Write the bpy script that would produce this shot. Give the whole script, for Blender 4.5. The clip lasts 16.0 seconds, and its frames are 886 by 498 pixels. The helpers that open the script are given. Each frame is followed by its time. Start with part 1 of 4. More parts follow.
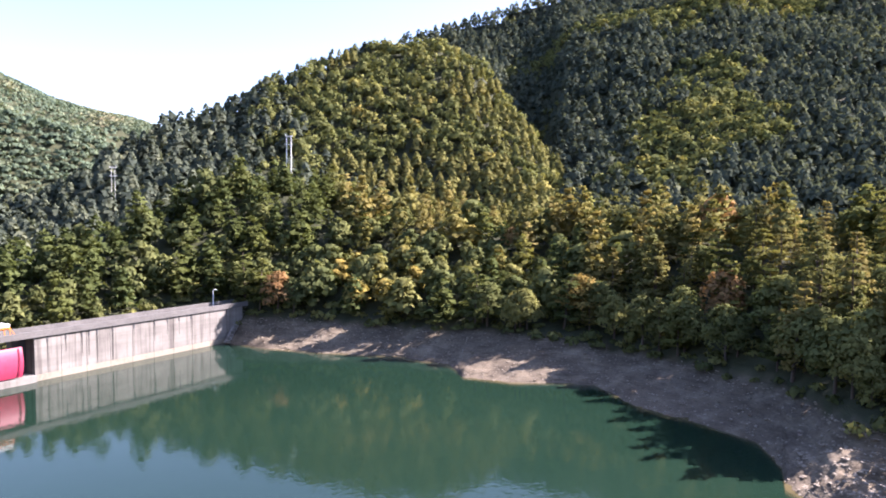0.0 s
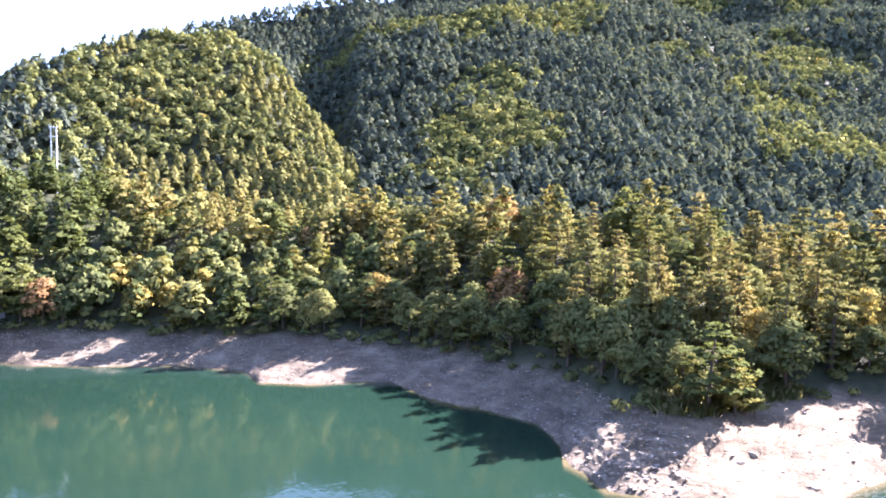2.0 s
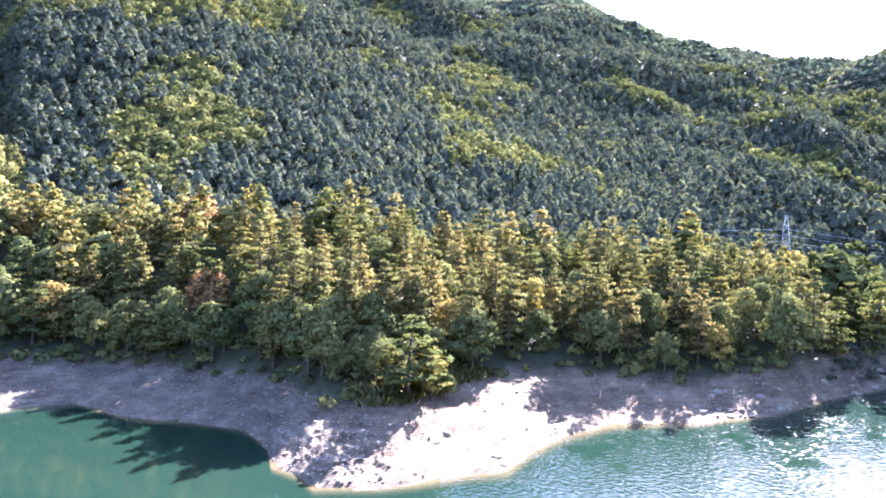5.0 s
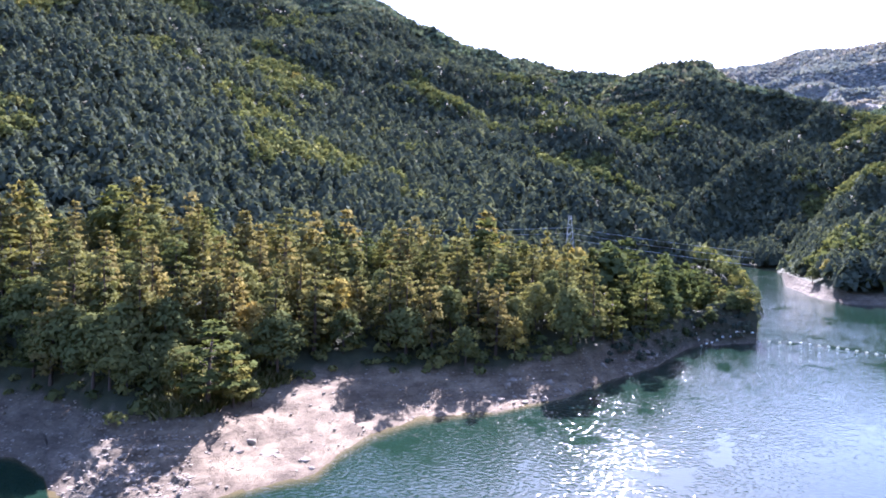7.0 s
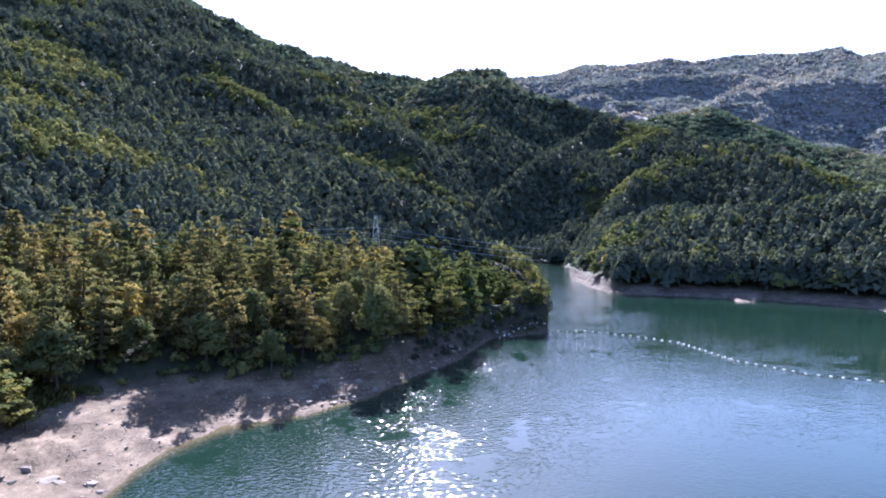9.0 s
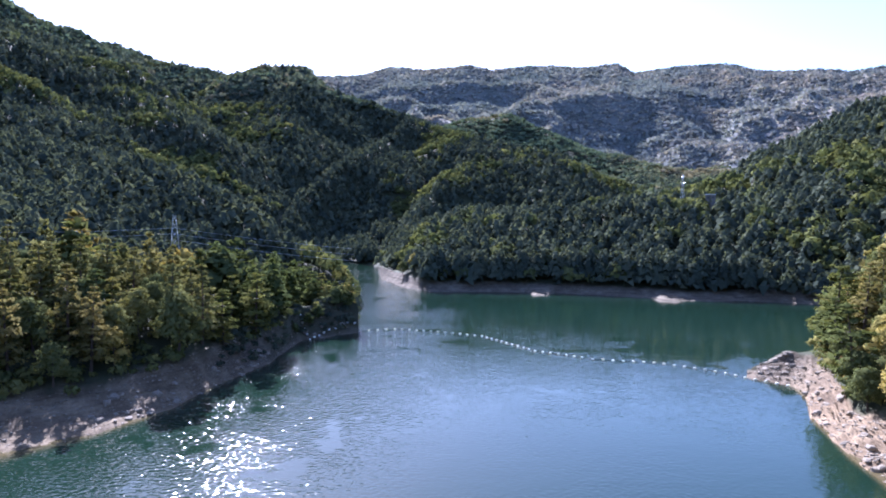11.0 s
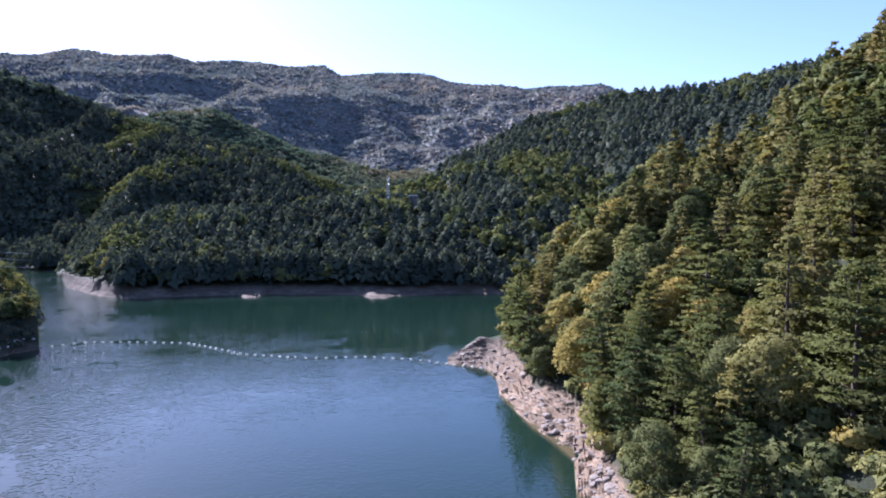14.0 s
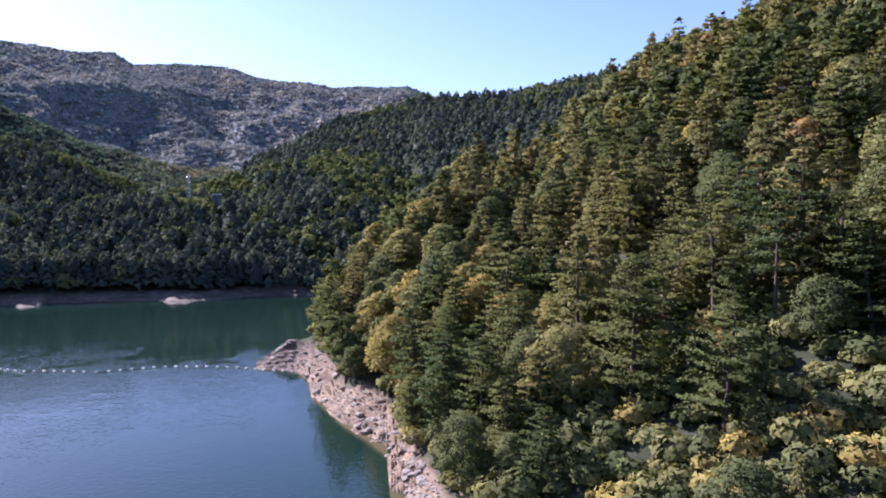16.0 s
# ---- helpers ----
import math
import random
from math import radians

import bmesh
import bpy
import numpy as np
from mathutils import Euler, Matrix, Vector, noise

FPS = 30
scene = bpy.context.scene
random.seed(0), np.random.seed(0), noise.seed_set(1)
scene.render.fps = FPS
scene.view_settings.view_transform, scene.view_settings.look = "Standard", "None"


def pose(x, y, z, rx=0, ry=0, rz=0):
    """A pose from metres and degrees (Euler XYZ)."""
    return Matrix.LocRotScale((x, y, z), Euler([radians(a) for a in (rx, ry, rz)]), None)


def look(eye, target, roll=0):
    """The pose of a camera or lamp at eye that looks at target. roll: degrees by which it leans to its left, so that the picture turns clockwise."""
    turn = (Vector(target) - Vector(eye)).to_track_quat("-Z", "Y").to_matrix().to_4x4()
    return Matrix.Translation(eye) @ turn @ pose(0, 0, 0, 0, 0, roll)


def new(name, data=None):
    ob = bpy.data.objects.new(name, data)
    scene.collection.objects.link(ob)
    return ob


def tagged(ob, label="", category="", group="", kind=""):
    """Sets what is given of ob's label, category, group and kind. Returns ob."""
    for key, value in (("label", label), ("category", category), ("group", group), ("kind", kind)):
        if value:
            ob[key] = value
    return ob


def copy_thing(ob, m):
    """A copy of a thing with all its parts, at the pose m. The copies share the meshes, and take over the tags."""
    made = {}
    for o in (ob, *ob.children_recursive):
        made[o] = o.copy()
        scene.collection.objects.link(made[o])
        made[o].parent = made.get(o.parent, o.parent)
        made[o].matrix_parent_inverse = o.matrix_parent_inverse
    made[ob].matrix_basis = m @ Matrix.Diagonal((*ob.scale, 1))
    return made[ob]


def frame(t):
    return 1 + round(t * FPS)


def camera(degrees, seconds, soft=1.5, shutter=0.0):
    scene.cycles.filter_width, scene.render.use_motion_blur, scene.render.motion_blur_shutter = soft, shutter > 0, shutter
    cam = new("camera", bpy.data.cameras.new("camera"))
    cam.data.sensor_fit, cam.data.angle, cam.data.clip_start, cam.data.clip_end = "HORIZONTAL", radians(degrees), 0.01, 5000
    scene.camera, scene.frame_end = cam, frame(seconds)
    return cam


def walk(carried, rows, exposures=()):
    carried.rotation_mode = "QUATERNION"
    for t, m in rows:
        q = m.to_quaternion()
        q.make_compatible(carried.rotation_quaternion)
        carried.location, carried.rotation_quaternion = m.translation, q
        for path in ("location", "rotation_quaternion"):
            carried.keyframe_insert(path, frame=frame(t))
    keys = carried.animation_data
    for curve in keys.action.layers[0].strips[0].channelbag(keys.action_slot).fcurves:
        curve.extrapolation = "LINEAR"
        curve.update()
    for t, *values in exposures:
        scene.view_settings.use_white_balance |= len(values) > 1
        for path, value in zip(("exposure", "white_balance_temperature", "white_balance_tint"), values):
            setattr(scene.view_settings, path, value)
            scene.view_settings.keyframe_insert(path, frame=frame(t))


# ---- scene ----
# ================= camera: it hovers over the lake and turns to its right =================
EYE = 40.0  # metres over the water
cam = camera(64.2, 16.0, soft=1.9)
TURN = [(0.0, 0.0), (0.5, 4.17), (1.0, 8.31), (1.5, 12.4), (2.0, 16.46), (2.5, 20.45), (3.0, 24.39), (3.5, 28.35),
        (4.0, 32.3), (4.2, 33.88), (6.3, 50.39), (6.5, 51.96), (7.0, 55.91), (7.5, 59.83), (8.0, 63.75), (8.5, 67.63),
        (9.0, 71.53), (9.2, 73.08), (11.3, 89.22), (11.5, 90.77), (12.0, 94.64), (12.5, 98.51), (13.0, 102.35),
        (13.5, 106.19), (14.0, 110.04), (14.5, 113.87), (15.0, 117.68), (15.5, 121.51), (16.0, 125.34)]
EXPOSURE = [(0.0, 2.4, 6300, 31), (1.5, 3.1, 6000, 33), (2.5, 3.55, 5800, 34), (4.2, 3.8, 5600, 35), (6.5, 2.9, 5450, 35), (9.0, 2.12, 5250, 30),
            (12.5, 1.75, 5150, 29), (14.0, 1.48, 5200, 33), (16.0, 1.4, 5350, 38)]
walk(cam, [(t, pose(0, 0, EYE, 90 - 2.87, -0.05, -a)) for t, a in TURN], EXPOSURE)

# ================= daylight =================
SUN_AZ, SUN_UP = 70.0, 36.0  # degrees, clockwise from +y, and over the horizon
world = bpy.data.worlds.new("sky")
scene.world = world
world.use_nodes = True
wn = world.node_tree.nodes
sky = wn.new("ShaderNodeTexSky")
sky.sky_type, sky.sun_disc = "NISHITA", False
sky.sun_elevation, sky.sun_rotation = radians(SUN_UP), radians(SUN_AZ)
sky.air_density, sky.dust_density, sky.ozone_density, sky.altitude = 1.0, 1.0, 1.8, 500
world.node_tree.links.new(sky.outputs[0], wn["Background"].inputs[0])
wn["Background"].inputs[1].default_value = 0.082
sun = new("sun", bpy.data.lights.new("sun", "SUN"))
sun.data.energy, sun.data.angle, sun.data.color = 5.0, radians(0.53), (1.0, 0.95, 0.86)
_s = Vector((math.sin(radians(SUN_AZ)) * math.cos(radians(SUN_UP)), math.cos(radians(SUN_AZ)) * math.cos(radians(SUN_UP)), math.sin(radians(SUN_UP))))
sun.matrix_world = look(_s * 500, (0, 0, 0))


# ================= materials =================
def mat(name):
    m = bpy.data.materials.new(name)
    m.use_nodes = True
    nt = m.node_tree
    return m, nt, nt.nodes["Principled BSDF"]


def node(nt, kind, **values):
    n = nt.nodes.new(kind)
    for k, v in values.items():
        n.inputs[k].default_value = v
    return n


def noise_at(nt, scale, detail=4, rough=0.6, stretch=(1, 1, 1), space="Object"):
    co = nt.nodes.new("ShaderNodeTexCoord")
    mp = node(nt, "ShaderNodeMapping", Scale=stretch)
    n = node(nt, "ShaderNodeTexNoise", Scale=scale, Detail=detail, Roughness=rough)
    nt.links.new(co.outputs[space], mp.inputs[0])
    nt.links.new(mp.outputs[0], n.inputs["Vector"])
    return n.outputs["Fac"]


def ramp(nt, fac, stops):
    r = nt.nodes.new("ShaderNodeValToRGB")
    el = r.color_ramp.elements
    while len(el) < len(stops):
        el.new(0.5)
    for e, (p, c) in zip(el, stops):
        e.position, e.color = p, (*c, 1)
    nt.links.new(fac, r.inputs[0])
    return r.outputs[0]


def mix(nt, fac, a, b, blend="MIX"):
    n = nt.nodes.new("ShaderNodeMix")
    n.data_type, n.blend_type = "RGBA", blend
    for sock, v in ((n.inputs[0], fac), (n.inputs[6], a), (n.inputs[7], b)):
        if isinstance(v, (int, float)):
            sock.default_value = v
        elif isinstance(v, tuple):
            sock.default_value = (*v, 1)
        else:
            nt.links.new(v, sock)
    return n.outputs[2]


def bump(nt, fac, strength, distance, target, normal=None):
    b = node(nt, "ShaderNodeBump", Strength=strength, Distance=distance)
    nt.links.new(fac, b.inputs["Height"])
    if normal:
        nt.links.new(normal, b.inputs["Normal"])
    if target is not None:
        nt.links.new(b.outputs[0], target)
    return b.outputs[0]


def value(nt, fac, lo, hi, a=0.0, b=1.0):
    n = node(nt, "ShaderNodeMapRange", **{"From Min": lo, "From Max": hi, "To Min": a, "To Max": b})
    nt.links.new(fac, n.inputs[0])
    return n.outputs[0]


def plain(name, colour, rough=0.7, metal=0.0, grain=8.0, vary=0.25, relief=0.01):
    """A worn single-colour surface with grain and blotches."""
    m, nt, p = mat(name)
    dark = tuple(c * (1 - vary) for c in colour)
    light = tuple(min(1, c * (1 + vary)) for c in colour)
    c = ramp(nt, noise_at(nt, grain * 0.12, 3), [(0.3, dark), (0.7, light)])
    c2 = mix(nt, 0.5, c, ramp(nt, noise_at(nt, grain, 5), [(0.3, dark), (0.7, light)]))
    nt.links.new(c2, p.inputs["Base Color"])
    p.inputs["Roughness"].default_value, p.inputs["Metallic"].default_value = rough, metal
    bump(nt, noise_at(nt, grain * 2, 4), 0.4, relief, p.inputs["Normal"])
    return m


def leaf(name, stops, single):
    """Foliage that lets some light through. single: coloured tree by tree; else by the stand's own 'hue'."""
    m, nt, p = mat(name)
    nt.nodes.remove(p)
    if single:
        src = nt.nodes.new("ShaderNodeObjectInfo").outputs["Random"]
    else:
        a = nt.nodes.new("ShaderNodeAttribute")
        a.attribute_name = "hue"
        src = a.outputs["Fac"]
    base = ramp(nt, src, stops)
    isle = nt.nodes.new("ShaderNodeNewGeometry").outputs["Random Per Island"]
    base = mix(nt, 1.0, base, ramp(nt, isle, [(0.0, (0.8, 0.82, 0.8)), (0.5, (1, 1, 1)), (1.0, (1.18, 1.16, 1.1))]), "MULTIPLY")
    d = nt.nodes.new("ShaderNodeBsdfDiffuse")
    t = nt.nodes.new("ShaderNodeBsdfTranslucent")
    nt.links.new(base, d.inputs[0])
    nt.links.new(mix(nt, 1.0, base, (1.15, 1.15, 0.8), "MULTIPLY"), t.inputs[0])
    a1 = node(nt, "ShaderNodeMixShader", Fac=0.27)
    nt.links.new(d.outputs[0], a1.inputs[1]), nt.links.new(t.outputs[0], a1.inputs[2])
    nt.links.new(a1.outputs[0], nt.nodes["Material Output"].inputs[0])
    return m


PINE = [(0.0, (0.066, 0.086, 0.034)), (0.45, (0.105, 0.118, 0.039)), (0.8, (0.148, 0.148, 0.046)), (1.0, (0.192, 0.166, 0.052))]
LARCH = [(0.0, (0.12, 0.125, 0.048)), (0.5, (0.165, 0.154, 0.056)), (1.0, (0.215, 0.175, 0.064))]
BROAD = [(0.0, (0.088, 0.104, 0.043)), (0.5, (0.148, 0.156, 0.06)), (0.86, (0.23, 0.214, 0.075)), (0.97, (0.34, 0.262, 0.075)), (1.0, (0.27, 0.145, 0.08))]
CEDAR = [(0.0, (0.054, 0.068, 0.054)), (0.6, (0.084, 0.101, 0.074)), (1.0, (0.118, 0.131, 0.088))]
# distant woods: greyer, bluer leaf colours that include the haze
FAR_HAZED = [(0.0, (0.085, 0.12, 0.085)), (0.5, (0.125, 0.16, 0.105)), (0.85, (0.185, 0.19, 0.12)), (1.0, (0.25, 0.215, 0.14))]
leaf_pine, leaf_larch, leaf_broad = leaf("pine_needles", PINE, True), leaf("larch_needles", LARCH, True), leaf("broad_leaves", BROAD, True)
stand_pine, stand_larch, stand_broad = leaf("pine_stand", PINE, False), leaf("larch_stand", LARCH, False), leaf("broadleaf_stand", BROAD, False)
# far range: leaf colours paled and greyed to carry the haze
stand_hazed = leaf("hazed_range", [(0.0, (0.19, 0.215, 0.22)), (0.5, (0.26, 0.27, 0.27)), (0.85, (0.33, 0.31, 0.29)), (1.0, (0.38, 0.335, 0.3))], False)
stand_cedar, stand_far = leaf("cedar_stand", CEDAR, False), leaf("far_stand", FAR_HAZED, False)
bark = plain("bark", (0.09, 0.065, 0.05), 0.9, grain=6, relief=0.03)
grass_mat = leaf("dry_grass", [(0.0, (0.12, 0.14, 0.04)), (0.6, (0.25, 0.23, 0.09)), (1.0, (0.36, 0.31, 0.15))], False)

# ---- ground: bare rock of the drawdown band, forest floor above it
ground_mat, nt, p = mat("ground")
at = nt.nodes.new("ShaderNodeAttribute")
at.attribute_name = "bare"
fa = nt.nodes.new("ShaderNodeAttribute")
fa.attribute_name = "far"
rock = ramp(nt, noise_at(nt, 0.16, 6, 0.7), [(0.25, (0.068, 0.053, 0.039)), (0.5, (0.13, 0.106, 0.076)), (0.75, (0.245, 0.204, 0.148))])
strata = ramp(nt, noise_at(nt, 0.5, 6, 0.7, (0.25, 0.25, 4.0)), [(0.32, (0.5, 0.47, 0.45)), (0.5, (1, 1, 1)), (0.72, (1.22, 1.2, 1.16))])
rock = mix(nt, 0.8, rock, strata, "MULTIPLY")
rock = mix(nt, 0.6, rock, ramp(nt, noise_at(nt, 1.6, 5, 0.75), [(0.35, (0.55, 0.53, 0.5)), (0.5, (1, 1, 1)), (0.7, (1.2, 1.18, 1.15))]), "MULTIPLY")
where = nt.nodes.new("ShaderNodeSeparateXYZ")
nt.links.new(nt.nodes.new("ShaderNodeTexCoord").outputs["Object"], where.inputs[0])
pale = nt.nodes.new("ShaderNodeMath")
pale.operation = "MULTIPLY"
nt.links.new(value(nt, where.outputs["Y"], 112, 98), pale.inputs[0])
near = nt.nodes.new("ShaderNodeMath")
near.operation = "MULTIPLY"
nt.links.new(value(nt, where.outputs["X"], 52, 66), near.inputs[0])
nt.links.new(value(nt, where.outputs["X"], 185, 150), near.inputs[1])
nt.links.new(near.outputs[0], pale.inputs[1])
rock = mix(nt, pale.outputs[0], rock, mix(nt, 1.0, rock, (1.22, 1.14, 1.03), "MULTIPLY"))  # sandy rock on the two points, its colour also brightened for the sunlight there
steep = nt.nodes.new("ShaderNodeMath")
steep.operation = "MULTIPLY"
nt.links.new(value(nt, where.outputs["Y"], 10, -10), steep.inputs[0])
nt.links.new(near.outputs[0], steep.inputs[1])
rock = mix(nt, steep.outputs[0], rock, mix(nt, 1.0, rock, (1.5, 1.42, 1.36), "MULTIPLY"))  # sunlight on the steep near shore painted in as paler rock
floor_c = ramp(nt, noise_at(nt, 0.3, 5), [(0.3, (0.03, 0.036, 0.018)), (0.7, (0.058, 0.062, 0.032))])
# blue-grey haze painted into the ground colour of the far range
haze_c = ramp(nt, noise_at(nt, 0.012, 7, 0.72), [(0.3, (0.105, 0.118, 0.115)), (0.52, (0.14, 0.145, 0.138)), (0.72, (0.19, 0.172, 0.15))])
c = mix(nt, fa.outputs["Fac"], floor_c, haze_c)
c = mix(nt, at.outputs["Fac"], c, rock)
nt.links.new(c, p.inputs["Base Color"])
p.inputs["Roughness"].default_value = 0.92
p.inputs["Specular IOR Level"].default_value = 0.2
n1 = bump(nt, noise_at(nt, 0.5, 6, 0.75, (0.5, 0.5, 3)), 0.9, 0.5, None)
bump(nt, noise_at(nt, 3.0, 4, 0.7), 0.6, 0.1, p.inputs["Normal"], n1)

# ---- lake water: murky green, ruffled by a light breeze
water_mat, nt, p = mat("lake_water")
sh = nt.nodes.new("ShaderNodeAttribute")
sh.attribute_name = "shallow"
deep = ramp(nt, noise_at(nt, 0.01, 2), [(0.3, (0.007, 0.02, 0.013)), (0.7, (0.01, 0.026, 0.017))])
nt.links.new(mix(nt, sh.outputs["Fac"], deep, (0.13, 0.1, 0.05)), p.inputs["Base Color"])  # the stony bottom shows through at the edge
p.inputs["Roughness"].default_value, p.inputs["IOR"].default_value = 0.016, 1.33
# calm in the lee of the dam-side shore, ruffled farther out
co = nt.nodes.new("ShaderNodeTexCoord")
sep = nt.nodes.new("ShaderNodeSeparateXYZ")
nt.links.new(co.outputs["Object"], sep.inputs[0])
windy = nt.nodes.new("ShaderNodeMath")
windy.operation = "MULTIPLY"
nt.links.new(value(nt, sep.outputs["X"], 38, 85, 0.0, 1.0), windy.inputs[0])
nt.links.new(value(nt, sep.outputs["Y"], 5, 42, 0.2, 1.0), windy.inputs[1])
patch = nt.nodes.new("ShaderNodeVectorMath")  # a slick of still water off the rocky point
patch.operation = "DISTANCE"
patch.inputs[1].default_value = (211, -62, 0)
nt.links.new(co.outputs["Object"], patch.inputs[0])
slick = nt.nodes.new("ShaderNodeMath")
slick.operation = "ADD"
nt.links.new(value(nt, patch.outputs["Value"], 12, 28, 0.0, 1.0), slick.inputs[0])
nt.links.new(value(nt, noise_at(nt, 0.09, 2), 0.35, 0.65, -0.5, 0.5), slick.inputs[1])
gust = mix(nt, 1.0, windy.outputs[0], value(nt, slick.outputs[0], 0.45, 0.7), "MULTIPLY")
gust = mix(nt, 0.45, gust, value(nt, noise_at(nt, 0.03, 3), 0.35, 0.6), "MULTIPLY")
nt.links.new(value(nt, gust, 0, 1, 0.05, 0.065), p.inputs["Roughness"])
w1 = bump(nt, noise_at(nt, 0.28, 2, 0.5, (1, 0.6, 1)), 1.0, 0.025, None)
fine = node(nt, "ShaderNodeBump", Distance=0.215)
nt.links.new(value(nt, gust, 0, 1, 0.045, 1.0), fine.inputs["Strength"])
nt.links.new(noise_at(nt, 1.3, 1.2, 0.5, (1, 0.8, 1)), fine.inputs["Height"])
nt.links.new(w1, fine.inputs["Normal"])
nt.links.new(fine.outputs[0], p.inputs["Normal"])

rock_mat = plain("shore_rock", (0.24, 0.2, 0.15), 0.9, grain=3, vary=0.4, relief=0.06)
concrete, nt, p = mat("dam_concrete")
cc = ramp(nt, noise_at(nt, 0.25, 5), [(0.3, (0.15, 0.142, 0.13)), (0.7, (0.22, 0.208, 0.19))])
streak = ramp(nt, noise_at(nt, 0.5, 4, 0.65, (1, 1, 0.05)), [(0.36, (0.42, 0.4, 0.39)), (0.5, (1, 1, 1))])
cc = mix(nt, 0.75, cc, streak, "MULTIPLY")
lift = ramp(nt, noise_at(nt, 0.6, 3, 0.6, (0.02, 0.02, 1.6)), [(0.35, (0.75, 0.73, 0.7)), (0.6, (1.1, 1.08, 1.05))])
nt.links.new(mix(nt, 0.6, cc, lift, "MULTIPLY"), p.inputs["Base Color"])
p.inputs["Roughness"].default_value = 0.85
bump(nt, noise_at(nt, 2.0, 5), 0.3, 0.05, p.inputs["Normal"])
crest_mat = plain("weathered_crest", (0.105, 0.1, 0.095), 0.9, grain=2, vary=0.35)
stain_mat = plain("drip_stain", (0.085, 0.08, 0.072), 0.85, grain=3, vary=0.4)
tide_mat = plain("tide_band", (0.23, 0.2, 0.155), 0.85, grain=1.5, vary=0.3)
grey_metal = plain("galvanised_steel", (0.55, 0.57, 0.58), 0.5, 0.6)
white_paint = plain("white_paint", (0.75, 0.75, 0.73), 0.5)
gate_red = plain("red_gate_paint", (0.36, 0.03, 0.075), 0.5)
orange_paint = plain("orange_paint", (0.8, 0.22, 0.03), 0.5)
float_white = leaf("float_plastic", [(0.0, (0.85, 0.85, 0.84)), (1.0, (0.92, 0.92, 0.9))], True)
dark_steel = plain("dark_steel", (0.08, 0.08, 0.085), 0.6, 0.4)


# ================= shape of the land =================
def vnoise(x, y, seed=0):
    """Smooth noise of -1 to 1 over the plan."""
    xi, yi = np.floor(x).astype(np.int64), np.floor(y).astype(np.int64)
    fx, fy = x - xi, y - yi
    fx, fy = fx * fx * (3 - 2 * fx), fy * fy * (3 - 2 * fy)

    def h(a, b):
        n = (a * 374761393 + b * 668265263 + seed * 974634777) & 0xFFFFFFFF
        n = ((n ^ (n >> 13)) * 1274126177) & 0xFFFFFFFF
        return ((n ^ (n >> 16)) & 0xFFFF) / 32767.5 - 1
    return (h(xi, yi) * (1 - fx) + h(xi + 1, yi) * fx) * (1 - fy) + (h(xi, yi + 1) * (1 - fx) + h(xi + 1, yi + 1) * fx) * fy


def fbm(x, y, octaves=4, seed=0):
    return sum(vnoise(x * 2 ** k, y * 2 ** k, seed + k) * 0.5 ** k for k in range(octaves))


# Bearing (degrees clockwise from +y) and distance of the waterline
SHORE = [(-75, 190), (-60, 186), (-31, 203), (-20, 227), (-17.4, 227), (-14.2, 214), (-10, 204), (-3.9, 196), (0.7, 183), (1.7, 171),
         (5.8, 166), (9, 168), (12.2, 167), (15.7, 149), (20.7, 141), (24.3, 134), (26, 122), (26.3, 113), (28.1, 109), (29.6, 103), (34.6, 102),
         (38, 103), (45.6, 109), (47.5, 118), (50, 127), (54, 136), (60, 141), (63, 147), (66, 154), (69, 171), (71, 181), (73, 192), (75.4, 224),
         (80.049, 237), (80.051, 560), (81.5, 525), (81.9, 430), (83.5, 385), (85.8, 361), (93.6, 361), (94.2, 347), (95.3, 346), (95.9, 360), (103.5, 346), (104.2, 332), (105.3, 331)]
SHORE2 = [(105.9, 340), (110.399, 350), (110.401, 187), (113.5, 182), (114.4, 170), (114.7, 154), (117.2, 133), (120.7, 116), (121, 99), (123, 88), (128, 74), (135, 62),
          (150, 52), (180, 50), (215, 62), (240, 95), (262, 170), (285, 190)]
# Top of the bare bank: bearing, distance, height
BANK = [(-75, 205, 6), (-31, 212, 3), (-20, 236, 6), (-14.2, 231, 7.4), (-3.9, 213, 6), (3, 200, 6.8), (7.6, 190, 7.1), (13.4, 185, 5.2), (18.6, 172, 5.6),
        (21.2, 165, 5.4), (26.5, 150, 6.2), (30.4, 128, 6.2), (37, 128, 6.2), (42.3, 145, 6.1), (46.9, 152, 6.7), (50.5, 155, 6), (59.9, 160, 4.2), (66.8, 170, 7.6),
        (72.7, 203, 7.5), (75.4, 234, 9.5), (79, 247, 11), (80.049, 245, 8), (80.051, 566, 2), (81.5, 531, 2), (81.9, 445, 7)]
BANK2 = [(85, 372, 4), (94, 370, 3.6), (106, 358, 3.6), (110.399, 362, 3.6), (110.401, 192, 0.8), (113.1, 196, 6.2), (115.0, 194, 4.6), (117.6, 151, 3.2), (121.8, 134, 3.8),
         (123.2, 108, 3), (125.5, 92, 2.6), (135, 76, 5), (150, 64, 6), (180, 62, 8), (220, 84, 8), (262, 195, 8), (285, 205, 6)]
